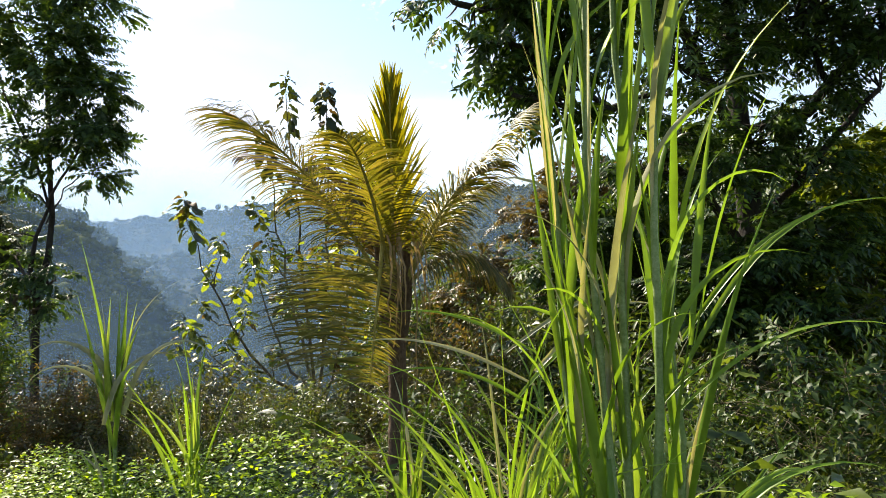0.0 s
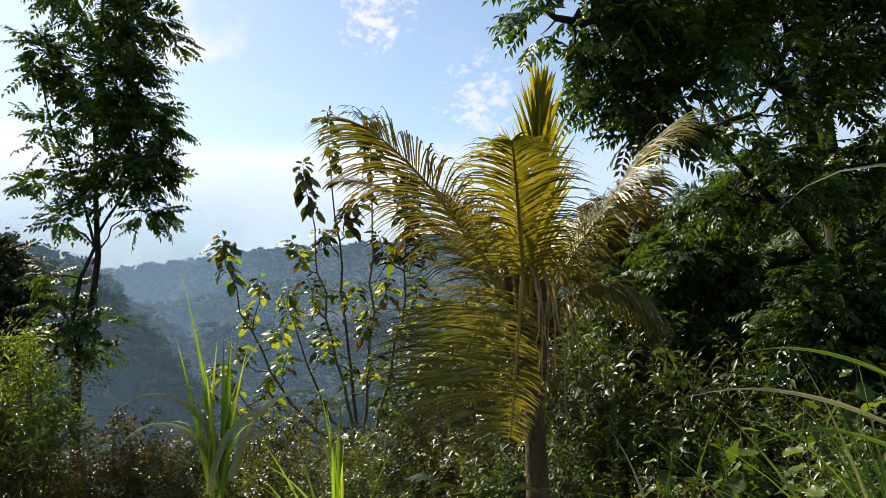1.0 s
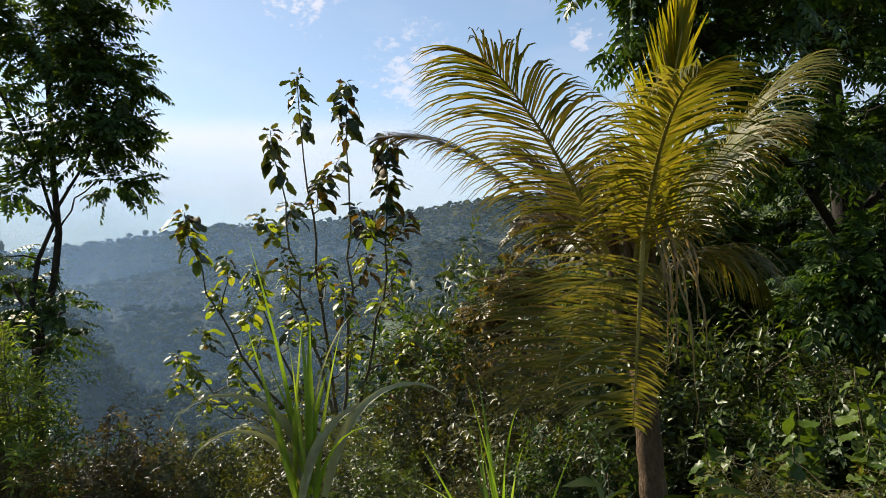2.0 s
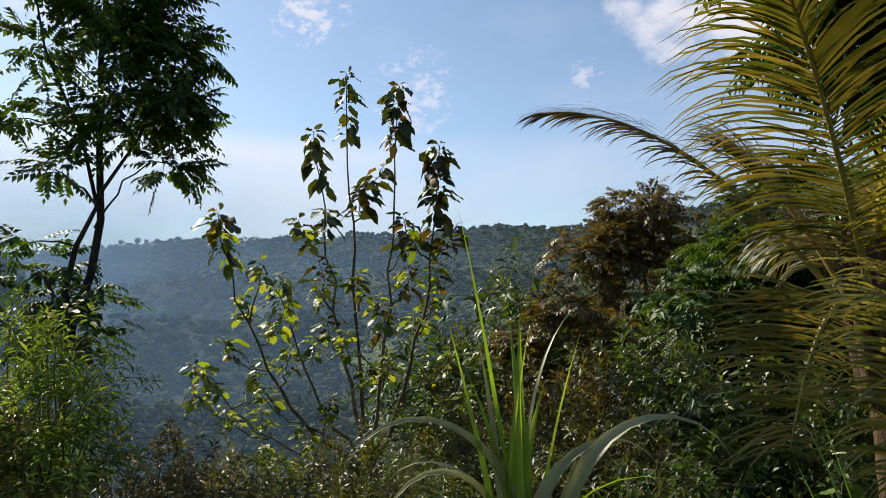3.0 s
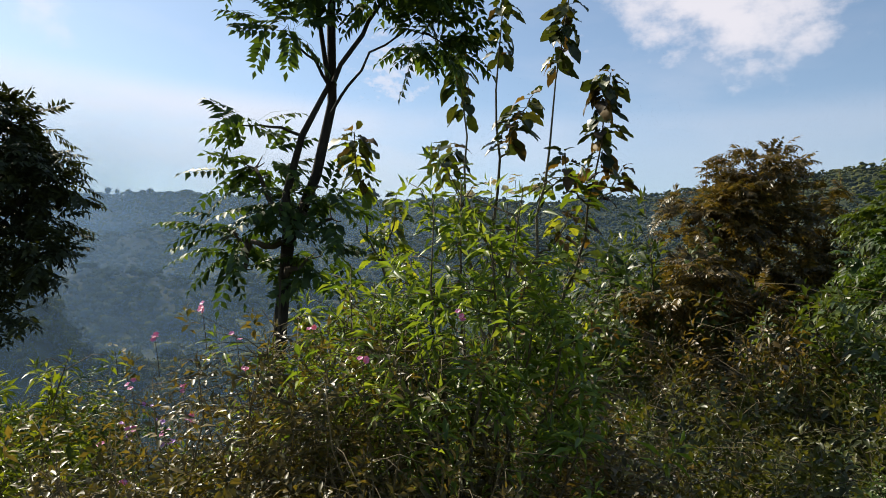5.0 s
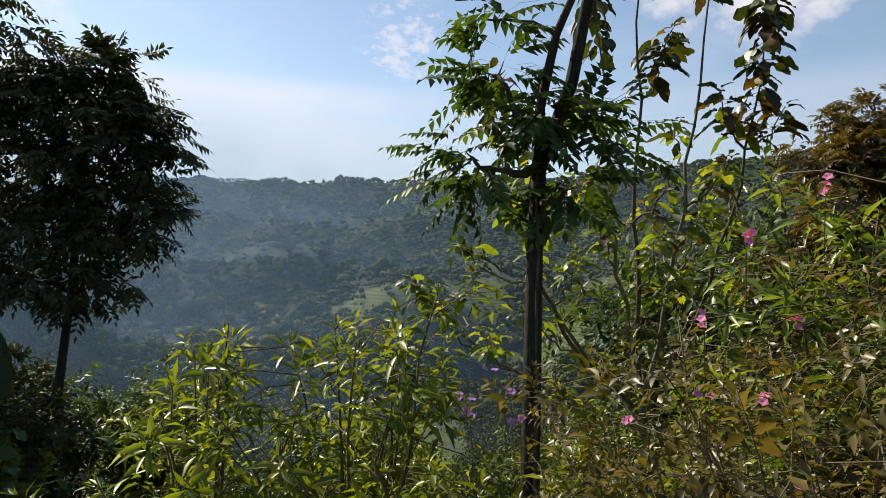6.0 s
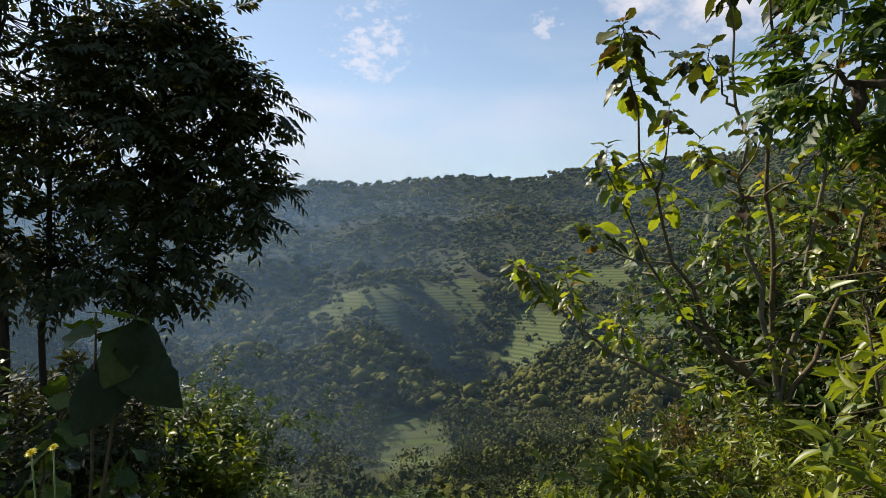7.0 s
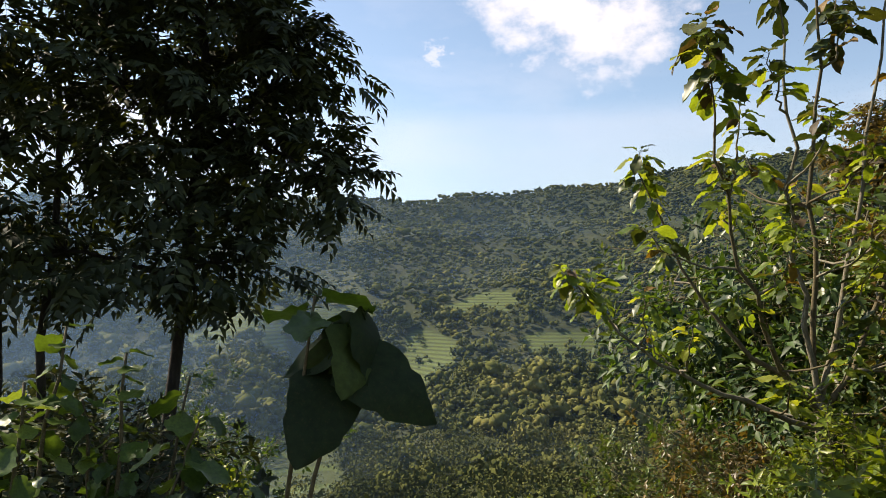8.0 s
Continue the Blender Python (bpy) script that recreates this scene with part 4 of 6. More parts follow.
# ---- shrubs ----
def shrub(name, label, x, y, top, radius, leaf, seed, length=0.1, width=0.42, clusters=170, per=11, droop=0.2, stems=9,
          spread=0.14, wood=None, low=0.25, category="shrub", group="", broad=False):
    """Many-stemmed shrub: stems fan out from the foot, leaves along their upper parts."""
    rng = np.random.RandomState(seed)
    base = np.array((x, y, float(ground_z(x, y)) - 0.03))
    root = thing(name, base, label, category, group)
    high = top - base[2]
    tips = []
    for k in range(stems):
        a = rng.uniform(0, 2 * np.pi)
        rr = radius * math.sqrt(rng.rand()) * 0.95
        tip = np.array((rr * math.cos(a), rr * math.sin(a), high * (1 - 0.35 * (rr / radius) ** 2) * rng.uniform(0.78, 1.0)))
        p = twisted(bowed((0.12 * radius * math.cos(a), 0.12 * radius * math.sin(a), 0), tip, (-0.15 * tip[0], -0.15 * tip[1], 0.05), 8), 0.02, rng)
        geo = Geo()
        put_tube(geo, p, np.linspace(0.012 + 0.006 * high, 0.004, 8) * (0.4 if wood else 0.55), 5)
        part("stem", geo.mesh("stem", wood or M_TWIG), root)
        tips.append(p)
    lines = np.array(tips)
    which = rng.randint(0, stems, clusters)
    f = low + (1 - low) * rng.rand(clusters) ** 0.6
    i = np.clip((f * 7).astype(int), 0, 6)
    frac = (f * 7 - i)[:, None]
    on = lines[which, i] * (1 - frac) + lines[which, i + 1] * frac
    off = rng.normal(0, 1, (clusters, 3)) * np.array((0.3, 0.3, 0.16)) * radius
    tops = min(stems, clusters)
    on[:tops], off[:tops] = lines[:tops, -1], off[:tops] * 0.05
    place = on + off
    place[:, 2] = np.clip(place[:, 2], 0.08, high * 1.02)
    twigs, crown = Geo(), Geo()
    for a, b in zip(on, place):
        put_tube(twigs, (a, (a + b) / 2 + (0, 0, 0.03), b), np.array((0.005, 0.004, 0.002)) * (0.35 if wood else 0.5), 3)
    axes = unit(off) * 0.45 + np.array((0, 0, 0.75)) + rng.normal(0, 0.3, (clusters, 3))
    put_whorls(crown, place, axes, per, length, width, droop, spread, rng, BROAD if broad else LEAF, BROAD_TRIS if broad else LEAF_TRIS)
    tagged(part("branchwork", twigs.mesh("branchwork", M_TWIG), root), kind="stuff")
    part("foliage", crown.mesh("foliage", leaf), root)
    return root


# tall light green herbs and the brown flowering bush at the track's edge
herb_bush = shrub("herb_bush", "tall herbs with narrow light green leaves at the track edge", -4.15, 5.95, 0.26, 0.45, M_HERB, 61, 0.08, 0.23, 210, 12, 0.4, 16, 0.1, low=0.68, category="bush")
shrub("herb_bush", "light green narrow-leaved herbs beside a flowering bush", -4.6, 6.3, -0.12, 0.42, M_HERB, 62, 0.075, 0.24, 180, 12, 0.4, 14, 0.1, low=0.66, category="bush")
pink_bush = shrub("flowering_bush", "thin-stemmed olive brown bush with small pink flowers", -5.08, 6.0, -0.3, 0.6, M_DRYBUSH, 63, 0.037, 0.42, 880, 12, 0.15, 34, 0.08, wood=M_STALK, low=0.3, category="bush")
brown_bush = shrub("bush", "dense dry brownish bush of thin upright stems", -4.4, 5.75, -0.3, 0.6, M_DRYBUSH, 64, 0.034, 0.4, 980, 12, 0.15, 50, 0.08, wood=M_STALK, low=0.15, category="bush")
shrub("bush", "brownish small-leaved bush beside tall herbs", -3.7, 6.3, -0.5, 0.6, M_BROWN, 65, 0.05, 0.42, 500, 12, 0.15, 18, 0.1, category="bush")
shrub("bush", "bright yellow-green leafy bush at the track edge", -5.98, 6.72, -0.42, 0.42, M_BRIGHT, 66, 0.066, 0.27, 190, 11, 0.35, 15, 0.07, low=0.45, category="bush")
shrub("bush", "bright green leafy weeds on the bank", -6.4, 6.85, -0.62, 0.36, M_BRIGHT, 67, 0.066, 0.28, 150, 10, 0.35, 12, 0.07, low=0.4, category="bush")
lilac_bush = shrub("bush", "tangled small-leaved scrub with a few lilac flowers", -5.7, 7.0, -1.25, 0.55, M_SHRUB, 68, 0.05, 0.42, 380, 12, 0.2, 14, 0.1, category="bush")
shrub("bush", "round dark green bush on the slope", -8.92, 16.34, -1.88, 1.25, M_TREE, 69, 0.1, 0.45, 700, 12, 0.1, 12, 0.2, category="bush")
shrub("bush", "bush with scattered bright yellow-green leaves", -8.8, 15.1, -2.25, 0.65, M_BRIGHT, 70, 0.15, 0.5, 120, 9, 0.2, 9, 0.2, category="bush", broad=True)
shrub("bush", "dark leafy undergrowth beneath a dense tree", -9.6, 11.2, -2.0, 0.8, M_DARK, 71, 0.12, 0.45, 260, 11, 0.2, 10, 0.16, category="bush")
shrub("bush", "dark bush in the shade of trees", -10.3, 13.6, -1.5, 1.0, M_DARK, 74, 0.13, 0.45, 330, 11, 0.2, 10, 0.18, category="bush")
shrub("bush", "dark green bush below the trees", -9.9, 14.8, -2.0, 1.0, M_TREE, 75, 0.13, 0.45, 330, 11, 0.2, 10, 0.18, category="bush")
# bush added as a dark mass where the canopy shades the slope
shrub("bush", "large dense bush, canopy shade put into its dark leaves", -9.6, 11.7, -1.4, 0.9, M_DARK, 78, 0.1, 0.45, 620, 11, 0.2, 14, 0.14, category="bush")
shrub("bush", "young shrub with bright scattered leaves", -9.1, 11.2, -2.1, 0.45, M_BRIGHT, 72, 0.12, 0.5, 60, 8, 0.2, 7, 0.16, category="bush", broad=True)
shrub("bush", "light green bush at the foot of a slim tree", -5.9, 9.2, -1.5, 0.6, M_BRIGHT, 73, 0.12, 0.4, 170, 10, 0.2, 9, 0.14, category="bush")


shrub("bush", "mid-green leafy bush below a young tree", -4.45, 10.8, -2.2, 0.75, M_SHRUB, 76, 0.1, 0.42, 240, 11, 0.2, 12, 0.15, category="bush")
shrub("bush", "mid-green leafy bush below a young tree", -3.22, 11.36, -1.75, 0.9, M_BRIGHT, 77, 0.11, 0.42, 280, 11, 0.2, 12, 0.15, category="bush")


def flowers(bush, places, color, seed, size=0.012, name="flower"):
    """Heads of small five-petalled flowers on thin stalks at a bush's outside."""
    rng = np.random.RandomState(seed)
    for place in places:
        at = np.array(place) - np.array(bush.location)
        for head in range(rng.randint(2, 5)):
            geo = Geo()
            c = at + rng.normal(0, size * 0.75, 3)
            turn = np.arange(5) * 2 * np.pi / 5 + rng.rand()
            face = unit(np.array((0.0, -0.6, 0.8)) + rng.normal(0, 0.4, 3))
            a = unit(np.cross(face, (0, 0, 1.0)))
            b = np.cross(face, a)
            put_leaves(geo, np.tile(c, (5, 1)), np.cos(turn)[:, None] * a + np.sin(turn)[:, None] * b + 0.35 * face, size, size * 1.05, np.tile(face, (5, 1)), BROAD, BROAD_TRIS)
            ob = part(name, geo.mesh(name, color), bush)
        stalk = Geo()
        put_tube(stalk, bowed(at + np.array((0.02, 0.03, -0.14)), at, (0, 0, 0.01), 4), (0.0015, 0.0015, 0.0012, 0.001), 4)
        part("stalk", stalk.mesh("stalk", M_TWIG), ob)


# scattered scrub on the slope
SCRUB = [("bush", "small-leaved green bush on the slope", M_SHRUB, 0.068, 0.42), ("bush", "olive green scrub bush on the slope", M_OLIVE, 0.062, 0.42),
         ("bush", "leafy mid-green bush on the slope", M_TREE, 0.078, 0.46), ("bush", "yellow-green leafy bush on the slope", M_BRIGHT, 0.075, 0.42),
         ("bush", "brownish dry scrub bush on the slope", M_BROWN, 0.06, 0.42)]


TALL_SCRUB = [  # place, height of the top, kind, breadth
    (0.2, 9.4, -0.65, 1, 1.1), (-1.0, 9.6, -0.95, 1, 1.1), (1.4, 9.3, -0.1, 0, 1.2), (0.25, 11.3, 0.0, 4, 1.3), (0.0, 7.9, -0.8, 1, 0.9), (-1.8, 8.6, -1.25, 0, 1.0),
    (1.9, 8.7, -0.25, 0, 1.1), (-3.5, 7.2, -0.85, 0, 0.9), (-2.6, 7.2, -0.75, 1, 0.9), (-1.7, 6.3, -1.05, 0, 0.8), (0.2, 7.1, -1.2, 2, 0.9), (1.3, 8.0, -0.95, 0, 1.0),
    (-3.0, 6.2, -0.75, 1, 0.8), (-1.8, 15.3, -2.9, 0, 1.4), (0.6, 15.3, 0.2, 2, 1.5),
    (1.5, 14.8, 1.2, 0, 1.5), (-1.0, 14.9, -2.2, 4, 1.4), (-0.2, 13.3, -0.9, 2, 1.2), (0.9, 12.2, -0.5, 1, 1.2), (-0.8, 11.0, -1.2, 1, 1.0), (2.6, 11.6, 0.2, 0, 1.3),
    (-3.2, 9.2, -1.5, 3, 1.0), (-2.4, 10.2, -1.6, 3, 1.0), (-4.0, 9.8, -1.9, 3, 0.9), (2.4, 7.2, -0.9, 2, 1.0), (3.4, 7.6, -0.3, 0, 1.1), (4.2, 7.0, -0.2, 0, 1.0), (5.0, 7.4, 0.0, 3, 1.0), (1.6, 4.3, -0.9, 2, 0.7), (2.4, 4.7, -0.85, 0, 0.8), (3.0, 5.3, -0.5, 2, 0.8), (1.2, 3.7, -1.15, 0, 0.6), (2.2, 3.4, -1.0, 0, 0.7), (3.2, 4.0, -0.8, 0, 0.8), (1.7, 3.0, -1.2, 0, 0.6)]
for k in range(70):
    r, a = random.uniform(17, 50), radians(random.uniform(-58, 30))
    x, y = HUB[0] - r * math.sin(a), HUB[1] + r * math.cos(a)
    if -0.26 < a < 0.08:
        continue
    TALL_SCRUB.append((x, y, float(ground_z(x, y)) + (random.uniform(1.6, 2.6) * (0.8 + r / 50) if a < -0.45 else random.uniform(0.9, 1.6)), random.choice((0, 0, 1, 2, 2, 3)), random.uniform(1.3, 2.6)))


def scrub():
    models = []
    rng = np.random.RandomState(77)
    for k, (name, label, mat, length, width) in enumerate(SCRUB):
        for v in range(2):
            x, y = 7.0 + 1.6 * k, 4.0 - 2.2 * v
            models.append((shrub(name, label, x, y, float(ground_z(x, y)) + 1.6, 0.85, mat, 80 + 2 * k + v, length, width, 430, 13, 0.2, 14, 0.14, category="bush", group="scrub on the slope"), k))
    spots = []
    for x, y, top, kind, wide in TALL_SCRUB:
        model, k = models[2 * kind + rng.randint(2)]
        size = (top - float(ground_z(x, y))) / 1.55
        m = Matrix.Translation((x, y, float(ground_z(x, y)) - 0.03)) @ Matrix.Rotation(rng.uniform(0, 6.28), 4, "Z") @ Matrix.Diagonal((max(wide, 0.8 * size), max(wide, 0.8 * size), size, 1))
        copy_thing(model, m)
        spots.append((x, y))
    made = 0
    tries = 0
    while made < 95 and tries < 3000:
        tries += 1
        s, u = rng.uniform(-7, 17), rng.uniform(3.0, 19)
        x, y = s * ALONG[0] + u * OUT[0], s * ALONG[1] + u * OUT[1]
        if any((x - a) ** 2 + (y - b) ** 2 < 0.72 for a, b in spots):
            continue
        if (x + 0.3) ** 2 + (y - 4.4) ** 2 < 1.0 or (x + 4.9) ** 2 + (y - 6.6) ** 2 < 1.6 or (u < 4.4 and s > 9.5) or (abs(s - 3.5) < 2.6 and u < 3.9):
            continue
        kinds = [0, 0, 1, 1, 2, 4] if x > -0.5 else ([0, 0, 1, 2, 3, 2] if x > -6 else [0, 2, 3, 2])
        model, kind = models[2 * kinds[rng.randint(len(kinds))] + rng.randint(2)]
        size = rng.uniform(0.75, 1.15) if x > -3.4 else (rng.uniform(0.65, 1.0) if x > -4.6 else rng.uniform(0.3, 0.48))
        if u > 11 and x > -3:
            size *= 1.35
        m = Matrix.Translation((x, y, float(ground_z(x, y)) - 0.03)) @ Matrix.Rotation(rng.uniform(0, 6.28), 4, "Z") @ Matrix.Diagonal((size * rng.uniform(0.9, 1.25), size * rng.uniform(0.9, 1.25), size, 1))
        copy_thing(model, m)
        spots.append((x, y))
        made += 1


scrub()


# ---- coconut palm ----
def frond(palm, base, tip, droop, leaflet, mat, seed, hang=0.35, fold=0.55, pairs=52, label="", opened=1.0, aside=None, slim=1.0):
    """One feather frond: tapered rachis from base to tip, bent by droop, with leaflets down both sides. Places from the palm's foot."""
    rng = np.random.RandomState(seed)
    base, tip = np.array(base, float), np.array(tip, float)
    length = np.linalg.norm(tip - base)
    t = np.linspace(0, 1, 14)[:, None]
    rise = np.array((0, 0, 1.0)) * droop * length
    p = base * (1 - t) + tip * t + 4 * t * (1 - t) * rise
    geo = Geo()
    put_tube(geo, p, np.linspace(0.016, 0.003, 14), 6)
    ob = part("frond", geo.mesh("frond", M_RACHIS), palm, label)
    f = np.linspace(0.2, 0.995, pairs)
    f = f + rng.normal(0, 0.004, pairs)
    at = np.stack([np.interp(f, t[:, 0], p[:, i]) for i in range(3)], -1)
    along = unit(np.stack([np.interp(np.minimum(f + 0.03, 1), t[:, 0], p[:, i]) - np.interp(np.maximum(f - 0.03, 0), t[:, 0], p[:, i]) for i in range(3)], -1))
    side = unit(np.cross(along, np.array((0.0, 0, 1)) + 1e-3))
    if aside is not None:
        side = unit(np.tile(aside, (pairs, 1)))
    up = np.cross(side, along)
    for sign in (-1, 1):
        long = leaflet * (0.45 + 0.75 * np.sin(np.pi * np.clip(f * 0.9 + 0.06, 0, 1)) ** 0.8) * rng.uniform(0.85, 1.1, pairs) * (0.3 if aside is not None and sign < 0 else 1.0)
        way = unit(side * sign * opened * (1.05 - 0.5 * f[:, None]) + along * (0.06 if aside is not None else 1.0) * (0.35 + 0.75 * f[:, None] ** 2) + up * fold * 0.5 + rng.normal(0, 0.07, (pairs, 3)))
        steps = 6
        w = slim * (0.0038 + 0.002 * rng.rand(pairs))
        spine = [at]
        way_k = way.copy()
        for k in range(steps):
            spine.append(spine[-1] + way_k * (long / steps)[:, None])
            way_k = unit(way_k + np.array((0, 0, -1.0)) * hang * (0.35 + 0.25 * k) + rng.normal(0, 0.03, (pairs, 3)))
        spine = np.stack(spine, 1)
        wide = w[:, None] * np.array([0.6, 1, 1.1, 1.0, 0.8, 0.5, 0.08])[None]
        flat = unit(np.cross(np.gradient(spine, axis=1), up[:, None] + 0.4 * side[:, None] * sign))
        a, b = spine + flat * wide[..., None], spine - flat * wide[..., None]
        v = np.stack([a, b], 2).reshape(pairs, -1, 3)
        quads = [(2 * k, 2 * k + 1, 2 * k + 3, 2 * k + 2) for k in range(steps)]
        for one in v:
            geo = Geo()
            geo.add(one, None, quads)
            part("leaflet", geo.mesh("leaflet", mat), ob)
    return ob


def coconut_palm():
    x, y = -0.28, 4.4
    base = np.array((x, y, float(ground_z(x, y)) - 0.05))
    palm = thing("coconut_palm", base, "young coconut palm with yellowing feather fronds, one hanging", "palm")
    rng = np.random.RandomState(8)
    high = -0.15 - base[2]
    geo = Geo()
    z = np.linspace(0, high, 26)
    r = 0.075 - 0.02 * z / high + 0.006 * (np.arange(26) % 3 == 0) + 0.05 * np.exp(-z / 0.15)
    put_tube(geo, np.stack([0.03 * np.sin(z * 1.3), 0.02 * z, z], -1), r, 14)
    part("trunk", geo.mesh("trunk", M_PALM_TRUNK), palm)
    heart = np.array((0.02, 0.02, high))
    for k in range(9):
        a = k * 2.4
        tip = heart + np.array((0.11 * math.cos(a), 0.11 * math.sin(a), 0.42 + 0.03 * k))
        geo = Geo()
        put_tube(geo, bowed(heart + np.array((0.05 * math.cos(a), 0.05 * math.sin(a), -0.18)), tip, (0.02 * math.cos(a), 0.02 * math.sin(a), 0), 7), np.linspace(0.04, 0.014, 7), 7)
        part("leaf_base", geo.mesh("leaf_base", M_PALM_TRUNK), palm)
    tops = [  # tip (world), droop, leaflet length, material, fold, hang, label
        ((-0.45, 3.22, 0.78), 0.16, 0.36, M_PALM_GOLD, 0.2, 0.26, "golden arching frond"),
        ((-0.22, 3.74, 1.14), 0.02, 0.34, M_PALM_YOUNG, 0.4, 0.02, "young upright yellow frond"),
        ((0.64, 4.3, 1.12), 0.08, 0.48, M_PALM_GOLD, 0.1, 0.3, ""),
        ((-1.12, 3.69, 1.02), 0.1, 0.5, M_PALM, 0.0, 0.27, ""),
        ((-1.5, 5.06, 1.07), 0.16, 0.27, M_PALM_BROWN, 0.0, 0.16, "drooping frond with brown tip"),
        ((-0.6, 4.75, 0.75), 0.1, 0.5, M_PALM_BROWN, 0.2, 0.22, "brownish frond"),
        ((0.35, 4.05, 0.75), 0.12, 0.42, M_PALM, 0.1, 0.3, ""),
        ((0.45, 5.1, 0.75), 0.16, 0.4, M_PALM, 0.3, 0.2, ""),
        ((0.45, 4.4, 0.05), 0.3, 0.42, M_PALM, 0.2, 0.5, ""),
        ((0.1, 5.3, 0.4), 0.25, 0.42, M_PALM, 0.3, 0.4, ""),
    ]
    for k, (tip, droop, leaflet, mat, fold, hang, label) in enumerate(tops):
        a = math.atan2(tip[1] - y, tip[0] - x)
        start = heart + np.array((0.05 * math.cos(a), 0.05 * math.sin(a), 0.1))
        frond(palm, start, np.array(tip) - base, droop, leaflet, mat, 100 + k, hang, fold, 88, label, 0.3 if mat is M_PALM_YOUNG else 0.6 if mat is M_PALM_BROWN else 1.0, None, 1.9 if mat is M_PALM_YOUNG else 1.0)
    frond(palm, np.array((-0.3, 4.12, 0.36)) - base, np.array((-0.42, 4.2, -0.62)) - base, 0.0, 0.52, M_PALM_GOLD, 120, 0.13, 0.15, 80, "broken frond hanging straight down", 0.9, (-0.97, -0.2, 0.3))
    frond(palm, heart + np.array((-0.06, 0, 0.2)), np.array((-0.78, 4.32, -0.5)) - base, 0.3, 0.52, M_PALM, 121, 0.11, 0.15, 70, "drooping lower frond", 0.9, (-0.95, -0.1, 0.2))
    geo = Geo()
    put_tube(geo, bowed(heart + np.array((0, 0, 0.1)), np.array((-0.3, 4.12, 0.37)) - base, (0, -0.02, 0.12), 7), np.linspace(0.022, 0.016, 7), 6)
    part("leaf_stalk", geo.mesh("leaf_stalk", M_RACHIS), palm)
    for k in range(10):
        top = np.array((rng.uniform(0.0, 0.24), rng.uniform(-0.34, -0.16), high + rng.uniform(0.38, 0.62)))
        n = 9
        line = twisted(bowed(top, top + np.array((rng.uniform(-0.05, 0.08), -0.05, -rng.uniform(0.5, 0.95))), (0.02, -0.05, 0), n), 0.006, rng)
        wide = np.linspace(0.008, 0.003, n)[:, None] * np.array((1, 0.3, 0))
        v = np.concatenate([line - wide, line + wide])
        geo = Geo()
        geo.add(v, None, [(i, i + 1, n + i + 1, n + i) for i in range(n - 1)])
        part("hanging_leaflet", geo.mesh("hanging_leaflet", M_PALM_DRY), palm, "dry straw-coloured hanging strip")


coconut_palm()


# ---- young tree with large leaves ----
def large_leaf(name, mat, curl, seed, wide=0.5):
    """A leaf 1 long along +y with a midrib fold, wavy edge and curled tip."""
    rng = np.random.RandomState(seed)
    rows, v, f = 10, [], []
    for i in range(rows + 1):
        t = i / rows
        half = wide * 0.5 * (math.sin(math.pi * min(1, t ** 1.3 * 0.93 + 0.04)) ** 0.8) * (1 + rng.uniform(-0.2, 0.14))
        if i in (0, rows):
            half = 0.012
        z0 = -curl * t * t
        for a in (-1, -0.5, 0, 0.5, 1):
            v.append((a * half, t - 0.08 * curl * t, z0 + 0.13 * abs(a) * (1 - t) + 0.07 * rng.uniform(-1, 1) * abs(a) + 0.03 * math.sin(7 * t + seed) + 0.05 * a * math.sin(4 * t + seed)))
    for i in range(rows):
        for j in range(4):
            f.append((i * 5 + j, i * 5 + j + 1, i * 5 + j + 6, i * 5 + j + 5))
    geo = Geo()
    geo.add(v, None, f)
    put_tube(geo, [(0, -0.31, -0.01), (0, -0.15, 0.015), (0, 0.02, 0)], (0.013, 0.011, 0.01), 4)
    return geo.mesh(name, mat)


def leaf_pose(at, way, up, size):
    """The matrix that lays a leaf's +y along way, its face to up."""
    y = Vector(way).normalized()
    x = y.cross(Vector(up))
    x = x.normalized() if x.length > 1e-4 else Vector((1, 0, 0))
    z = x.cross(y)
    m = Matrix((x, y, z)).transposed().to_4x4()
    return Matrix.Translation(at) @ m @ Matrix.Diagonal((size, size, size, 1))


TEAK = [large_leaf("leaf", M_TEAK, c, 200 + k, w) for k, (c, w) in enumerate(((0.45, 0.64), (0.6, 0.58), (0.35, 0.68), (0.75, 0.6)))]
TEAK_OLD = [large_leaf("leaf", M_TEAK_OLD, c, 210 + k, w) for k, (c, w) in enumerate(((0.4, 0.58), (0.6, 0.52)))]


TEAK_LIT = [large_leaf("leaf", M_TEAK_LIT, c, 205 + k, w) for k, (c, w) in enumerate(((0.3, 0.54), (0.5, 0.48), (0.35, 0.57)))]


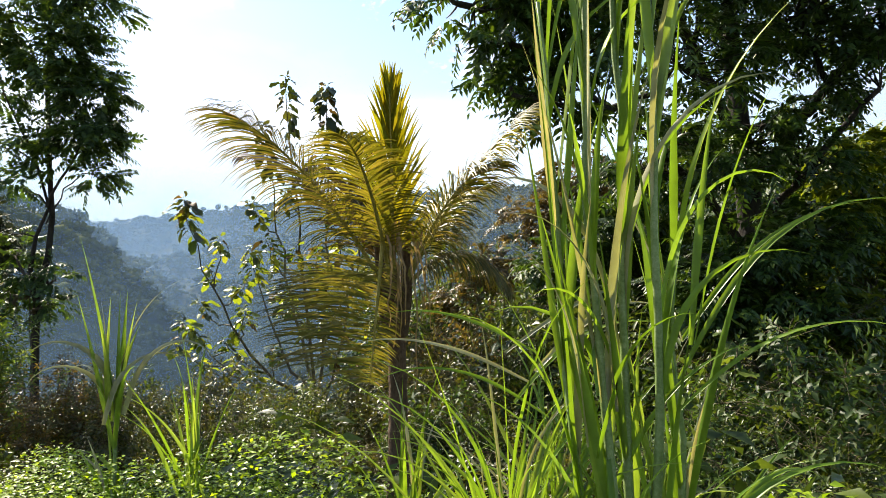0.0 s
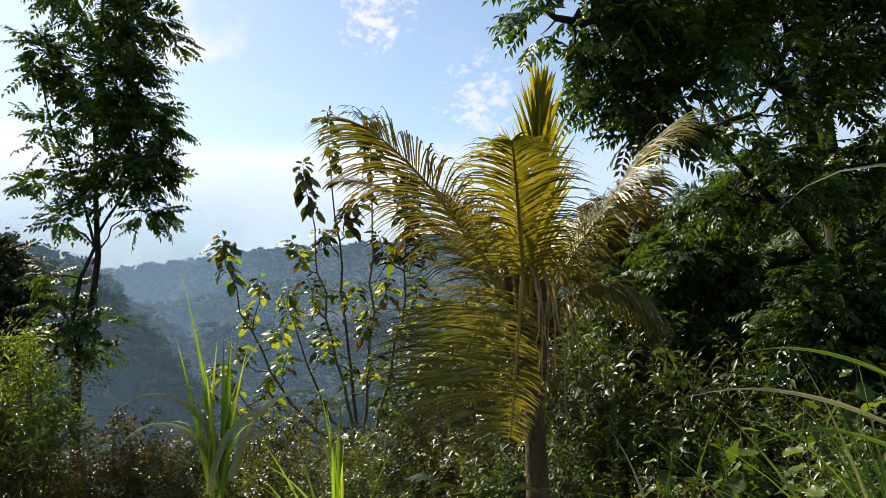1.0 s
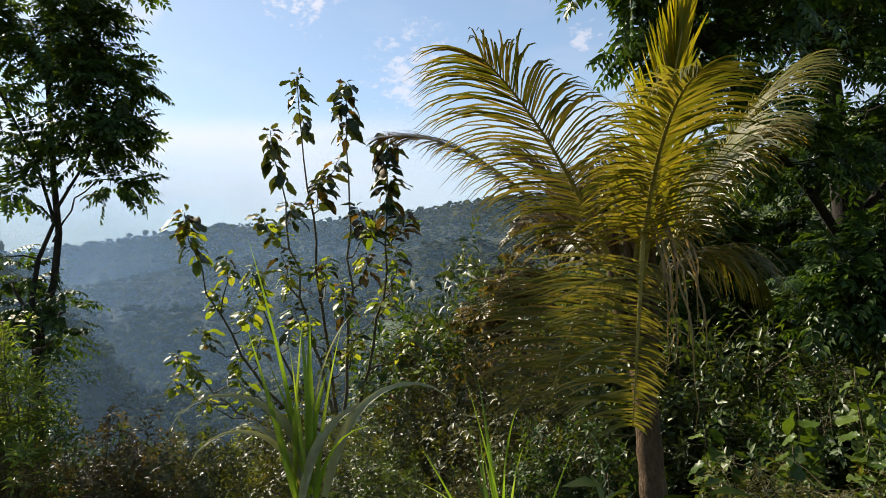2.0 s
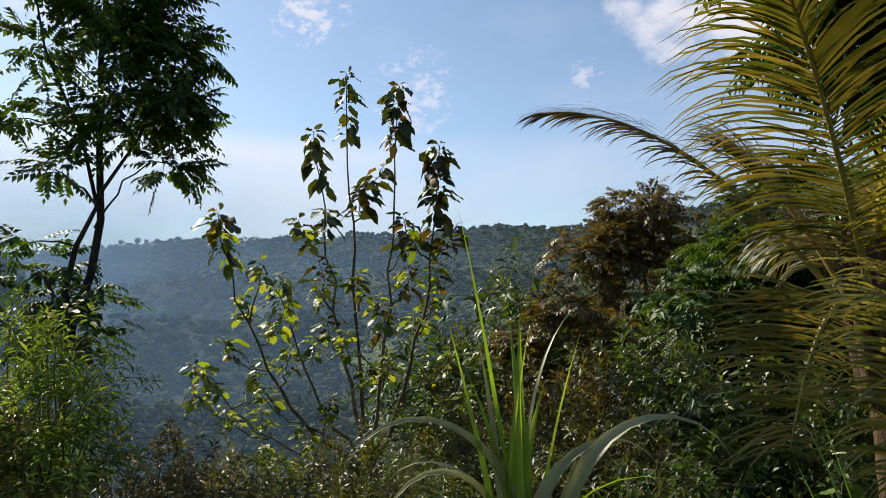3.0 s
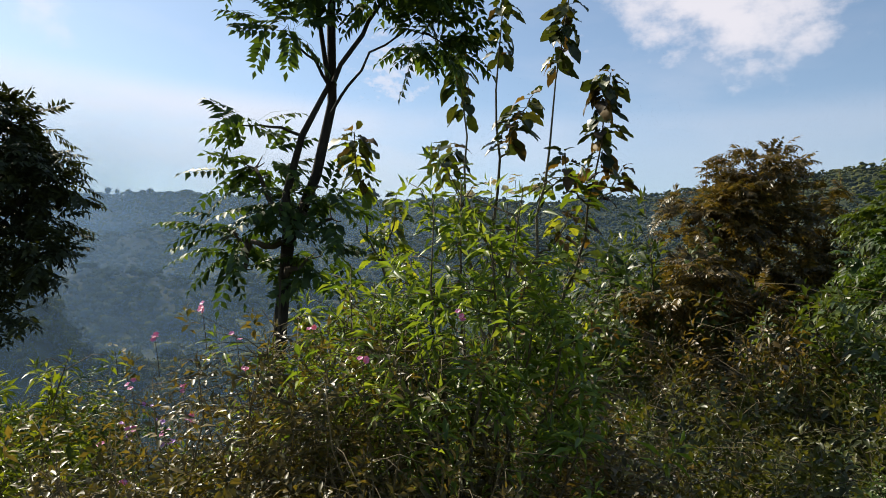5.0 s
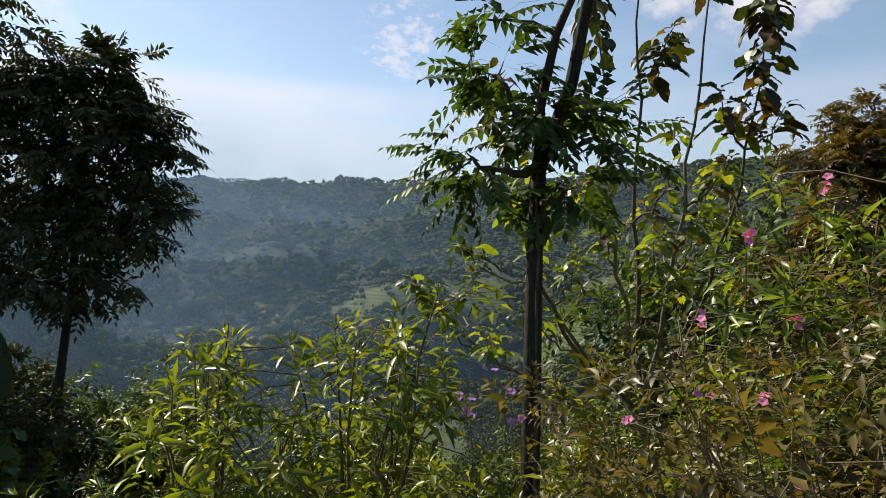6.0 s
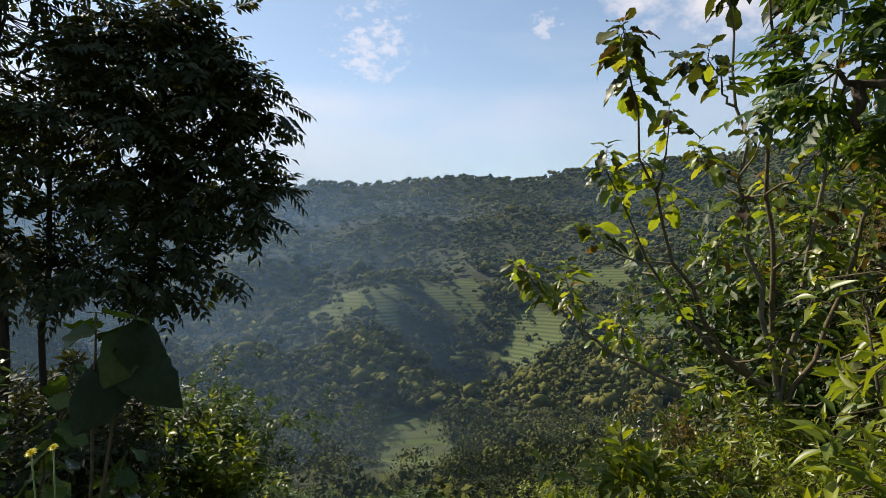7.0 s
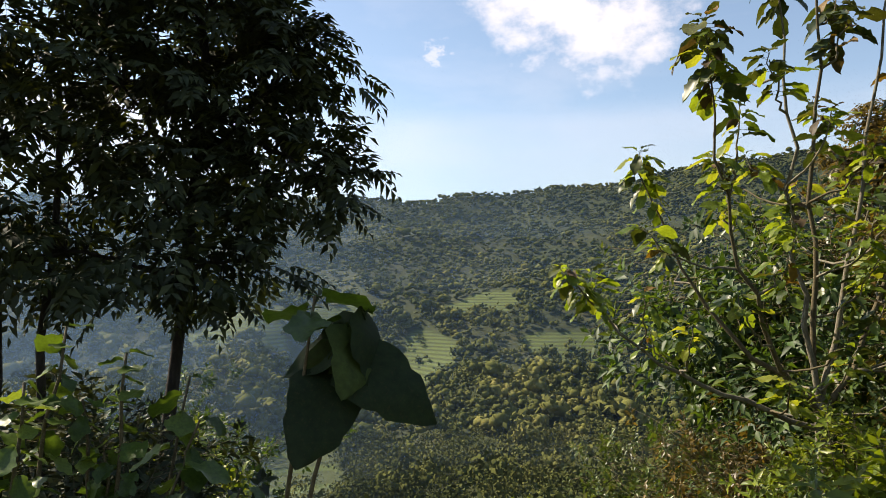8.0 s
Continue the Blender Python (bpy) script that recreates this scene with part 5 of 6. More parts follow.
def sapling():
    x, y = -2.26, 12.45
    base = np.array((x, y, float(ground_z(x, y)) - 0.06))
    root = thing("young_tree", base, "young tree with thin stems and large drooping leaves", "tree")
    rng = np.random.RandomState(9)
    fork = np.array((-2.28, 12.46, -2.1)) - base
    geo = Geo()
    put_tube(geo, twisted(bowed((0, 0, 0), fork, (0.03, 0, 0), 8), 0.012, rng), np.linspace(0.075, 0.05, 8), 9)
    part("trunk", geo.mesh("trunk", M_PALE_BARK), root)
    mains = [  # tip (world), leaves in its top cluster, their length, length of the cluster, old leaves share, bow
        ((-2.61, 11.71, 3.95), 14, 0.3, 0.9, 0.35, (-0.05, 0.1, 0.0)), ((-1.8, 11.45, 3.67), 17, 0.34, 0.8, 0.25, (0.1, 0.1, -0.1)),
        ((-1.19, 11.44, 2.75), 26, 0.36, 1.1, 0.6, (0.25, 0.0, -0.2)), ((-3.13, 12.04, 3.1), 15, 0.32, 0.8, 0.35, (-0.1, 0.0, 0.0)),
        ((-4.49, 11.72, 1.72), 18, 0.36, 0.7, 0.3, (-0.3, 0.0, -0.5)), ((-5.15, 13.3, -0.6), 14, 0.32, 0.6, 0.05, (-0.2, 0.1, -0.2)), ((-3.77, 13.6, 0.9), 14, 0.32, 0.7, 0.15, (-0.2, 0.2, -0.3)),
    ]
    side = [  # tip (world), leaves, leaf length, cluster length, old share
        ((-2.01, 12.2, 2.6), 18, 0.34, 0.9, 0.25), ((-2.35, 11.85, 2.15), 15, 0.34, 0.8, 0.3), ((-3.35, 12.0, 1.65), 18, 0.33, 0.7, 0.05), ((-1.75, 11.6, 1.65), 18, 0.38, 0.8, 0.5),
        ((-0.95, 11.55, 1.5), 16, 0.38, 0.8, 0.7), ((-3.0, 11.6, 0.95), 14, 0.32, 0.6, 0.2), ((-2.4, 11.5, 0.75), 14, 0.3, 0.6, 0.3), ((-4.1, 12.0, 0.5), 14, 0.3, 0.6, 0.05),
        ((-4.1, 14.2, -0.6), 14, 0.32, 0.6, 0.05), ((-1.3, 12.0, 0.3), 13, 0.3, 0.6, 0.3), ((-3.4, 11.7, -0.3), 14, 0.28, 0.5, 0.05), ((-4.4, 12.1, -1.2), 13, 0.28, 0.5, 0.05),
        ((-1.6, 12.9, 1.6), 14, 0.34, 0.7, 0.2), ((-3.0, 13.2, 2.0), 15, 0.36, 0.7, 0.15), ((-2.3, 11.7, -0.6), 13, 0.28, 0.5, 0.2), ((-3.9, 11.9, 1.0), 13, 0.3, 0.5, 0.05),
        ((-3.6, 12.4, 0.2), 14, 0.3, 0.6, 0.05), ((-2.9, 12.2, 0.1), 13, 0.28, 0.5, 0.15), ((-1.6, 11.7, 0.9), 14, 0.34, 0.6, 0.4), ((-4.6, 12.6, -0.2), 13, 0.32, 0.5, 0.05),
        ((-2.0, 11.6, 0.2), 13, 0.28, 0.5, 0.3), ((-1.2, 12.8, 0.6), 14, 0.32, 0.6, 0.2), ((-3.9, 12.0, -0.9), 13, 0.3, 0.5, 0.05), ((-1.0, 11.7, -0.5), 14, 0.3, 0.6, 0.3),
        ((-2.8, 11.3, -1.0), 13, 0.28, 0.5, 0.1), ((-1.7, 11.3, -1.1), 13, 0.28, 0.5, 0.2), ((-1.4, 13.6, 0.2), 14, 0.32, 0.6, 0.1), ((-2.4, 13.8, 1.0), 14, 0.32, 0.6, 0.1),
        ((-0.9, 12.6, -0.4), 14, 0.3, 0.6, 0.2), ((-3.2, 14.0, -0.2), 14, 0.32, 0.6, 0.05), ((-1.9, 13.2, -0.6), 14, 0.3, 0.6, 0.1), ((-4.9, 12.2, -0.9), 12, 0.3, 0.5, 0.05), ((-4.0, 13.2, -1.3), 13, 0.3, 0.5, 0.05),
        ((-1.4, 11.6, -1.4), 16, 0.27, 0.6, 0.1), ((-2.2, 11.2, -1.6), 16, 0.27, 0.6, 0.1), ((-3.2, 11.3, -1.4), 16, 0.27, 0.6, 0.05), ((-3.7, 11.6, -1.7), 16, 0.27, 0.6, 0.05), ((-0.7, 12.0, -1.0), 16, 0.27, 0.6, 0.1),
        ((-2.6, 11.4, -0.1), 15, 0.27, 0.6, 0.1), ((-1.9, 11.9, -0.4), 15, 0.27, 0.6, 0.1), ((-3.1, 12.6, 0.7), 15, 0.3, 0.6, 0.1), ((-1.1, 12.4, 1.0), 15, 0.32, 0.6, 0.2), ((-2.1, 12.8, 0.5), 15, 0.3, 0.6, 0.1),
    ]
    joints = []

    def clothe(p, stem, count, size, reach, old, low, high):
        """Leaves round the last part of a stem: upright young ones at the tip, spreading ones below."""
        lengths = np.concatenate([[0], np.cumsum(np.linalg.norm(np.diff(p, axis=0), axis=1))])
        for j in range(count):
            d = lengths[-1] - min(reach, 0.8 * lengths[-1]) * (j / count) ** 1.25
            at = np.array([np.interp(d, lengths, p[:, i]) for i in range(3)])
            a = j * 2.4 + rng.uniform(-1.0, 1.0)
            rise = 1.2 - 0.5 * j if j < 3 else rng.uniform(low, high)
            way = np.array((math.cos(a), math.sin(a), rise))
            s = size * (0.45 + 0.42 * min(1, j / 4)) * rng.uniform(0.6, 1.2)
            # below 1.5 m most leaves take the tone with sunlight in its colour
            mesh = TEAK_OLD if rng.rand() < old else (TEAK_LIT if at[2] + base[2] < 1.5 and rng.rand() < 0.8 else TEAK)
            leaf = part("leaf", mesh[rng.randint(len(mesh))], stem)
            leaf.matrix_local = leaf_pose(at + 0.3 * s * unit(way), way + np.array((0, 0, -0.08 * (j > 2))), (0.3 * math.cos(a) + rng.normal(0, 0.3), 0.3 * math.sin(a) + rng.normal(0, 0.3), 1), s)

    for k, (tip, count, size, reach, old, bow) in enumerate(mains):
        tip = np.array(tip) - base
        p = twisted(bowed(fork * (1 - 0.06 * (k % 3)), tip, bow, 14), 0.03, rng)
        geo = Geo()
        put_tube(geo, p, np.linspace(0.036, 0.006, 14), 7)
        stem = part("stem", geo.mesh("stem", M_PALE_BARK if k % 2 else M_TWIG), root)
        clothe(p, stem, int(count * 2.4), size * 0.85, reach * 1.2, old * 0.6, -0.55, 0.35)
        joints.append(p[2:10])
    joint = np.concatenate(joints)
    for k, (tip, count, size, reach, old) in enumerate(side):
        tip = np.array(tip) - base
        gap = tip - joint
        cost = np.linalg.norm(gap, axis=1) + 3.0 * np.maximum(0, 0.5 - gap[:, 2]) + 0.25 * np.linalg.norm(joint - fork, axis=1)
        start = joint[np.argmin(cost)]
        p = twisted(bowed(start, tip, (0.1 * (tip - start)[0], 0.1 * (tip - start)[1], -0.1 * np.linalg.norm(tip - start)), 9), 0.025, rng)
        geo = Geo()
        put_tube(geo, p, np.linspace(0.016, 0.005, 9), 6)
        stem = part("stem", geo.mesh("stem", M_PALE_BARK if k % 3 else M_TWIG), root)
        clothe(p, stem, int(count * 1.2), size * 0.88, reach * 0.85, old * 0.8, -0.3, 0.5)


sapling()

# large-leaved plant close to the track
NEAR_LEAF = [large_leaf("leaf", M_VINE, c, 220 + k, w) for k, (c, w) in enumerate(((0.3, 0.95), (0.55, 0.85), (0.12, 1.0)))]


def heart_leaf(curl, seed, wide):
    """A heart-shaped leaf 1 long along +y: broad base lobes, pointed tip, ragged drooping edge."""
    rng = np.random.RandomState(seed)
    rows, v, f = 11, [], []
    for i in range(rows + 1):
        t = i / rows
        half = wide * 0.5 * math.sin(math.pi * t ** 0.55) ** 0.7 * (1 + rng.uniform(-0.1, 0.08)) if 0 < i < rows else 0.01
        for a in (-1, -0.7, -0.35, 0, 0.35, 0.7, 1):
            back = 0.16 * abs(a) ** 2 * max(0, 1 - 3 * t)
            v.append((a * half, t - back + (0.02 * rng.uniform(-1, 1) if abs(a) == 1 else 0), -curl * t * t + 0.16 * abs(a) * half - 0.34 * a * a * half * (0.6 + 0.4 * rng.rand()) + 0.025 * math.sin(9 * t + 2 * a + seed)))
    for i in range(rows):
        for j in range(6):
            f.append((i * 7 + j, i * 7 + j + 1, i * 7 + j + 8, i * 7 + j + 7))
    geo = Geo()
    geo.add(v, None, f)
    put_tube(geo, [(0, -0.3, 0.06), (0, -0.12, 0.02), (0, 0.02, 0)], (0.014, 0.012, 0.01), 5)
    return geo.mesh("leaf", M_SHADED_LEAF)


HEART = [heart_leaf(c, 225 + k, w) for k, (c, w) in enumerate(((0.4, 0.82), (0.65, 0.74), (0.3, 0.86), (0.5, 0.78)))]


def leafy_plant(x, y, top, count, size, seed, label, spread=0.5, lean=(0, 0), stems=2, leaves=NEAR_LEAF, hang=-0.7, face=(0, 0, 1), lift=0.25):
    rng = np.random.RandomState(seed)
    base = np.array((x, y, float(ground_z(x, y)) - 0.04))
    root = thing("leafy_plant", base, label, "plant")
    high = top - base[2]
    for k in range(stems):
        tip = np.array((lean[0] + rng.normal(0, 0.12), lean[1] + rng.normal(0, 0.12), high * (1 - 0.12 * k)))
        p = twisted(bowed((0, 0, 0), tip, (0, 0, 0.05), 9), 0.01, rng)
        geo = Geo()
        put_tube(geo, p, np.linspace(0.014, 0.005, 9), 6)
        stem = part("stem", geo.mesh("stem", M_TWIG), root)
        for j in range(count):
            f = 1 - spread * (j / count)
            i = min(int(f * 8), 7)
            at = p[i] + (p[i + 1] - p[i]) * (f * 8 - i)
            a = j * 2.4 + rng.uniform(-0.5, 0.5)
            way = np.array((math.cos(a), math.sin(a), rng.uniform(hang, lift)))
            s = size * rng.uniform(0.65, 1.15)
            leaf = part("leaf", leaves[rng.randint(len(leaves))], stem)
            leaf.matrix_local = leaf_pose(at + 0.12 * s * unit(way), way, np.array(face) + rng.normal(0, 0.25, 3), s)


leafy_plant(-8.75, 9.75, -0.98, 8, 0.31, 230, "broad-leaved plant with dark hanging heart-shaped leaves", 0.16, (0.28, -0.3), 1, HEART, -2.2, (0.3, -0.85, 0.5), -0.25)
leafy_plant(-9.2, 10.2, -1.3, 12, 0.16, 231, "young plant with bright broad leaves", 0.7, (0.2, 0), 3)
leafy_plant(-9.6, 9.6, -1.35, 12, 0.18, 232, "young plant with bright broad leaves", 0.7, (-0.1, 0.1), 3)
leafy_plant(-8.9, 10.6, -1.9, 12, 0.15, 233, "low plant with bright broad leaves", 0.7, (0.1, 0), 3)
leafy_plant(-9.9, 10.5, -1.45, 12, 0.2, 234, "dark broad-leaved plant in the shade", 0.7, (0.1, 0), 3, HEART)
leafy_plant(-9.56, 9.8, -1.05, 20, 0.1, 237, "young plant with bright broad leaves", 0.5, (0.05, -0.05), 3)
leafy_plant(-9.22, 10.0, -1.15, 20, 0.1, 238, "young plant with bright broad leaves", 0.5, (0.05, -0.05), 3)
# added shoot: brighter leaf colour stands for sun on the heart leaves
leafy_plant(-8.7, 9.85, -0.93, 4, 0.2, 239, "added yellow-green shoot standing in for sunlit heart-shaped leaves", 0.1, (0.25, -0.35), 1)
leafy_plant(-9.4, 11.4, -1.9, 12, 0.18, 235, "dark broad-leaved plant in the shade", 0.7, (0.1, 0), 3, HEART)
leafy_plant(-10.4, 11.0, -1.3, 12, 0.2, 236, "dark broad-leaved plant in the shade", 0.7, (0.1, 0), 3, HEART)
for k, (x, y, top) in enumerate(((1.75, 6.3, -0.95), (2.15, 6.0, -0.75), (1.45, 5.8, -1.2), (2.5, 5.6, -0.6), (1.2, 6.6, -1.2), (2.0, 5.3, -1.2), (2.8, 6.4, -0.4), (0.8, 5.6, -1.5))):
    leafy_plant(x, y, top, 16, 0.19, 240 + k, "creeper with pale heart-shaped leaves over scrub", 0.75, (0, -0.1), 3)


# ---- grasses ----
def blade_mesh(name, line, width, up, mat):
    """A grass blade: a folded ribbon along line."""
    p = np.asarray(line, float)
    n = len(p)
    along = unit(np.gradient(p, axis=0))
    side = unit(np.cross(along, up))
    face = np.cross(side, along)
    t = np.linspace(0, 1, n)
    w = width * 0.5 * np.clip(np.minimum(0.55 + 1.4 * t, 1.0), 0, 1) * np.clip((1 - t) * 1.7, 0.02, 1)
    v = np.concatenate([p - side * w[:, None] + face * w[:, None] * 0.7, p, p + side * w[:, None] + face * w[:, None] * 0.7])
    f = []
    for i in range(n - 1):
        f += [(i, i + 1, n + i + 1, n + i), (n + i, n + i + 1, 2 * n + i + 1, 2 * n + i)]
    geo = Geo()
    geo.add(v, None, f)
    return geo.mesh(name, mat)


def arch(start, a, length, rise, bend, rng, n=12):
    """A blade's line: leaves at rise (degrees above level) towards a, and bends down by bend degrees along its length."""
    p, e = [np.array(start, float)], rise
    for k in range(n):
        c = math.radians(e)
        p.append(p[-1] + length / n * np.array((math.cos(a) * math.cos(c), math.sin(a) * math.cos(c), math.sin(c))))
        e -= bend * 2 * (k + 1) / (n * (n + 1) / 2) * n / 2 * (1 / n) * 1.0
        a += rng.normal(0, 0.02)
    return np.array(p)


def grass_clump(x, y, canes, blades, seed, label, pale=0.1, z=None, group="tall grass by the track"):
    """canes: (dx, dy, height, lean x, lean y) thick stalks with leaves; blades: (direction degrees, length, rise, bend, width, height of its foot)."""
    rng = np.random.RandomState(seed)
    base = np.array((x, y, (float(ground_z(x, y)) if z is None else z) - 0.03))
    root = thing("grass_clump", base, label, "grass", group)
    for dx, dy, high, lx, ly in canes:
        p = twisted(bowed((dx, dy, 0), (dx + lx, dy + ly, high), (0, 0, 0.02), 10), 0.008, rng)
        geo = Geo()
        put_tube(geo, p, np.linspace(0.016, 0.006, 10), 7)
        part("stalk", geo.mesh("stalk", M_PALE_CANE), root)
        count = int(high * 8)
        for k in range(count):
            f = 0.12 + 0.86 * (k + rng.rand()) / count
            i = min(int(f * 9), 8)
            at = p[i] + (p[i + 1] - p[i]) * (f * 9 - i)
            line = arch(at, rng.uniform(0, 6.28), rng.uniform(0.6, 1.15), rng.uniform(78, 88), rng.uniform(50, 150) if rng.rand() < 0.3 else rng.uniform(2, 18), rng)
            part("blade", blade_mesh("blade", line, rng.uniform(0.018, 0.034), (rng.normal(), rng.normal(), 0.8), M_GRASS_DRY if rng.rand() < pale * 0.35 else M_GRASS), root)
    for a, length, rise, bend, width, foot_z in blades:
        line = arch((rng.normal(0, 0.03), rng.normal(0, 0.03), foot_z), math.radians(a), length, rise, bend, rng)
        part("blade", blade_mesh("blade", line, width, (0.2, -0.5, 0.9) if bend > 30 else (rng.normal(), rng.normal(), 0.3), M_GRASS_DRY if rng.rand() < (pale if pale < 0.4 or bend < 100 else 0.9) * (0.3 if bend < 30 else 1.0) else M_GRASS), root)


M_PALE_CANE = rough_material("grass_cane", [(0.1, 0.16, 0.04), (0.17, 0.24, 0.08), (0.26, 0.32, 0.15)], 14.0, 0.2, 0.5)


def random_blades(rng, count, long=(0.5, 1.1), rise=(55, 86), bend=(20, 110), width=(0.015, 0.03), foot_z=(0, 0.3)):
    return [(rng.uniform(0, 360), rng.uniform(*long), rng.uniform(*rise), rng.uniform(*bend), rng.uniform(*width), rng.uniform(*foot_z)) for _ in range(count)]


G = np.random.RandomState(300)
grass_clump(0.47, 1.78, [(0, 0, 2.5, -0.02, 0.02), (0.06, 0.03, 2.7, 0.04, 0.0), (0.1, -0.02, 2.3, 0.1, 0.02), (-0.05, 0.05, 2.0, -0.08, 0.04)],
            random_blades(G, 14, (0.4, 0.9), (68, 88), (10, 120), (0.012, 0.022), (0.1, 1.0)), 301, "tall napier grass with long broad upright blades", 0.2)
grass_clump(0.72, 1.92, [(0, 0, 1.25, 0.02, 0.0)],
            [(10, 0.9, 75, 25, 0.022, 1.0), (-10, 0.7, 55, 60, 0.02, 1.0), (0, 1.0, 60, 95, 0.02, 0.9), (170, 0.6, 75, 30, 0.02, 1.0), (20, 0.8, 82, 10, 0.025, 1.0), (-30, 0.7, 45, 80, 0.018, 0.8)]
            + random_blades(G, 12, (0.5, 0.9)), 302, "grass stalk with a fan of arching blades", 0.15)
grass_clump(0.2, 2.0, [], random_blades(G, 50, (0.5, 1.15), (60, 88), (10, 100), (0.011, 0.021), (0, 0.35)), 303, "bushy green grass tuft", 0.12)
grass_clump(0.42, 2.35, [], random_blades(G, 46, (0.5, 1.1), (60, 88), (10, 110), (0.01, 0.02), (0, 0.3)), 304, "bushy green grass tuft", 0.15)
grass_clump(0.75, 2.3, [], random_blades(G, 40, (0.4, 1.0), (55, 88), (10, 110), (0.01, 0.019), (0, 0.3)), 305, "bushy green grass tuft", 0.15)
grass_clump(-0.12, 2.7, [], random_blades(G, 20, (0.4, 0.9), (60, 88), (10, 100), (0.012, 0.024), (0, 0.2)), 306, "slender green grass tuft", 0.2)
grass_clump(-1.95, 3.95, [(0, 0, 0.95, 0.03, 0.0)],
            [(190, 0.85, 74, 150, 0.05, 0.7), (205, 0.7, 72, 150, 0.042, 0.65), (-8, 0.85, 72, 150, 0.052, 0.7), (10, 0.75, 76, 145, 0.044, 0.65), (160, 0.7, 76, 140, 0.03, 0.6),
             (60, 0.75, 86, 5, 0.05, 0.7), (100, 0.7, 84, 8, 0.048, 0.75), (250, 0.65, 82, 12, 0.044, 0.7), (20, 0.6, 80, 15, 0.044, 0.65), (160, 0.7, 85, 10, 0.046, 0.7), (300, 0.7, 83, 9, 0.046, 0.72)]
            + random_blades(G, 10, (0.3, 0.6), (60, 85), (10, 90)), 307, "grass clump with broad pale arching blades", 0.45)
grass_clump(0.3, 2.0, [], [(185, 0.5, 30, 45, 0.022, 0.95), (178, 0.6, 28, 45, 0.022, 0.85), (190, 0.6, 35, 70, 0.02, 0.75), (20, 0.6, 40, 80, 0.024, 0.9), (0, 0.7, 35, 60, 0.02, 0.95), (-20, 0.6, 50, 90, 0.022, 0.8)], 309, "grass with long arching pale blades", 0.5)
grass_clump(-1.25, 3.35, [], random_blades(G, 18, (0.4, 0.75), (62, 88), (5, 70), (0.012, 0.022), (0.25, 0.45)), 308, "small bright grass tuft", 0.05)


# ---- ground cover and undergrowth ----
def ground_cover():
    """Low leafy weeds on the bank."""
    rng = np.random.RandomState(400)
    geo = Geo()
    count = 90000
    s, u = rng.uniform(-6, 14, count), 1.1 + 2.6 * rng.rand(count) ** 0.9
    x, y = s * ALONG[0] + u * OUT[0], s * ALONG[1] + u * OUT[1]
    lush = np.clip(0.7 + 0.5 * wave_noise(x, y, 1.1, 41), 0.15, 1.2) * np.clip((u - 1.0) * 2.0, 0.1, 1) * np.where(s < 6, 1.0, np.where(s < 8.5, 0.7, 0.4))
    high = 0.5 * lush * rng.rand(count) ** 0.4
    at = np.stack([x, y, ground_z(x, y) + high], -1)
    way = rng.normal(0, 1, (count, 3))
    way[:, 2] = np.abs(way[:, 2]) * 0.35 - 0.05
    size = rng.uniform(0.018, 0.042, count)
    put_leaves(geo, at, way, size, size * 0.62, unit(np.array((0, 0, 1.0)) + rng.normal(0, 0.3, (count, 3))))
    tagged(new("weeds", geo.mesh("weeds", M_COVER)), "low bright green leafy weeds covering the bank", "weeds", kind="stuff")


ground_cover()


def undergrowth():
    """Leaf litter of low plants between the bushes on the slope."""
    rng = np.random.RandomState(401)
    geo = Geo()
    count = 60000
    s, u = rng.uniform(-10, 22, count), 2.2 + 26 * rng.rand(count) ** 1.3
    x, y = s * ALONG[0] + u * OUT[0], s * ALONG[1] + u * OUT[1]
    high = 0.6 * np.clip(0.6 + 0.6 * wave_noise(x, y, 2.0, 42), 0.1, 1.3) * rng.rand(count) ** 0.5
    at = np.stack([x, y, ground_z(x, y) + high], -1)
    way = rng.normal(0, 1, (count, 3))
    way[:, 2] = np.abs(way[:, 2]) * 0.5
    size = rng.uniform(0.07, 0.16, count)
    put_leaves(geo, at, way, size, size * 0.45, unit(np.array((0, 0, 1.0)) + rng.normal(0, 0.4, (count, 3))))
    tagged(new("undergrowth", geo.mesh("undergrowth", M_SHRUB)), "mixed green undergrowth on the slope", "undergrowth", kind="stuff")


undergrowth()

flowers(pink_bush, [(-5.27, 5.97, -0.47), (-5.34, 6.0, -0.63), (-5.17, 5.97, -0.64), (-5.22, 5.99, -0.79), (-5.33, 6.01, -0.79), (-5.12, 5.94, -0.37), (-5.0, 5.9, -0.45),
                    (-5.28, 5.8, -0.9), (-5.1, 5.75, -0.7), (-5.45, 6.1, -0.85), (-4.95, 5.8, -0.55), (-5.4, 5.9, -1.0)], M_PINK, 500, 0.0105)
flowers(brown_bush, [(-4.75, 5.85, -0.42), (-4.6, 5.6, -0.5), (-4.3, 5.6, -0.35)], M_PINK, 501, 0.0105)
flowers(lilac_bush, [(-5.46, 7.0, -0.96), (-5.53, 7.01, -0.89), (-5.6, 7.02, -1.04), (-5.62, 7.0, -0.97), (-5.42, 7.02, -1.06)], M_LILAC, 502, 0.016)
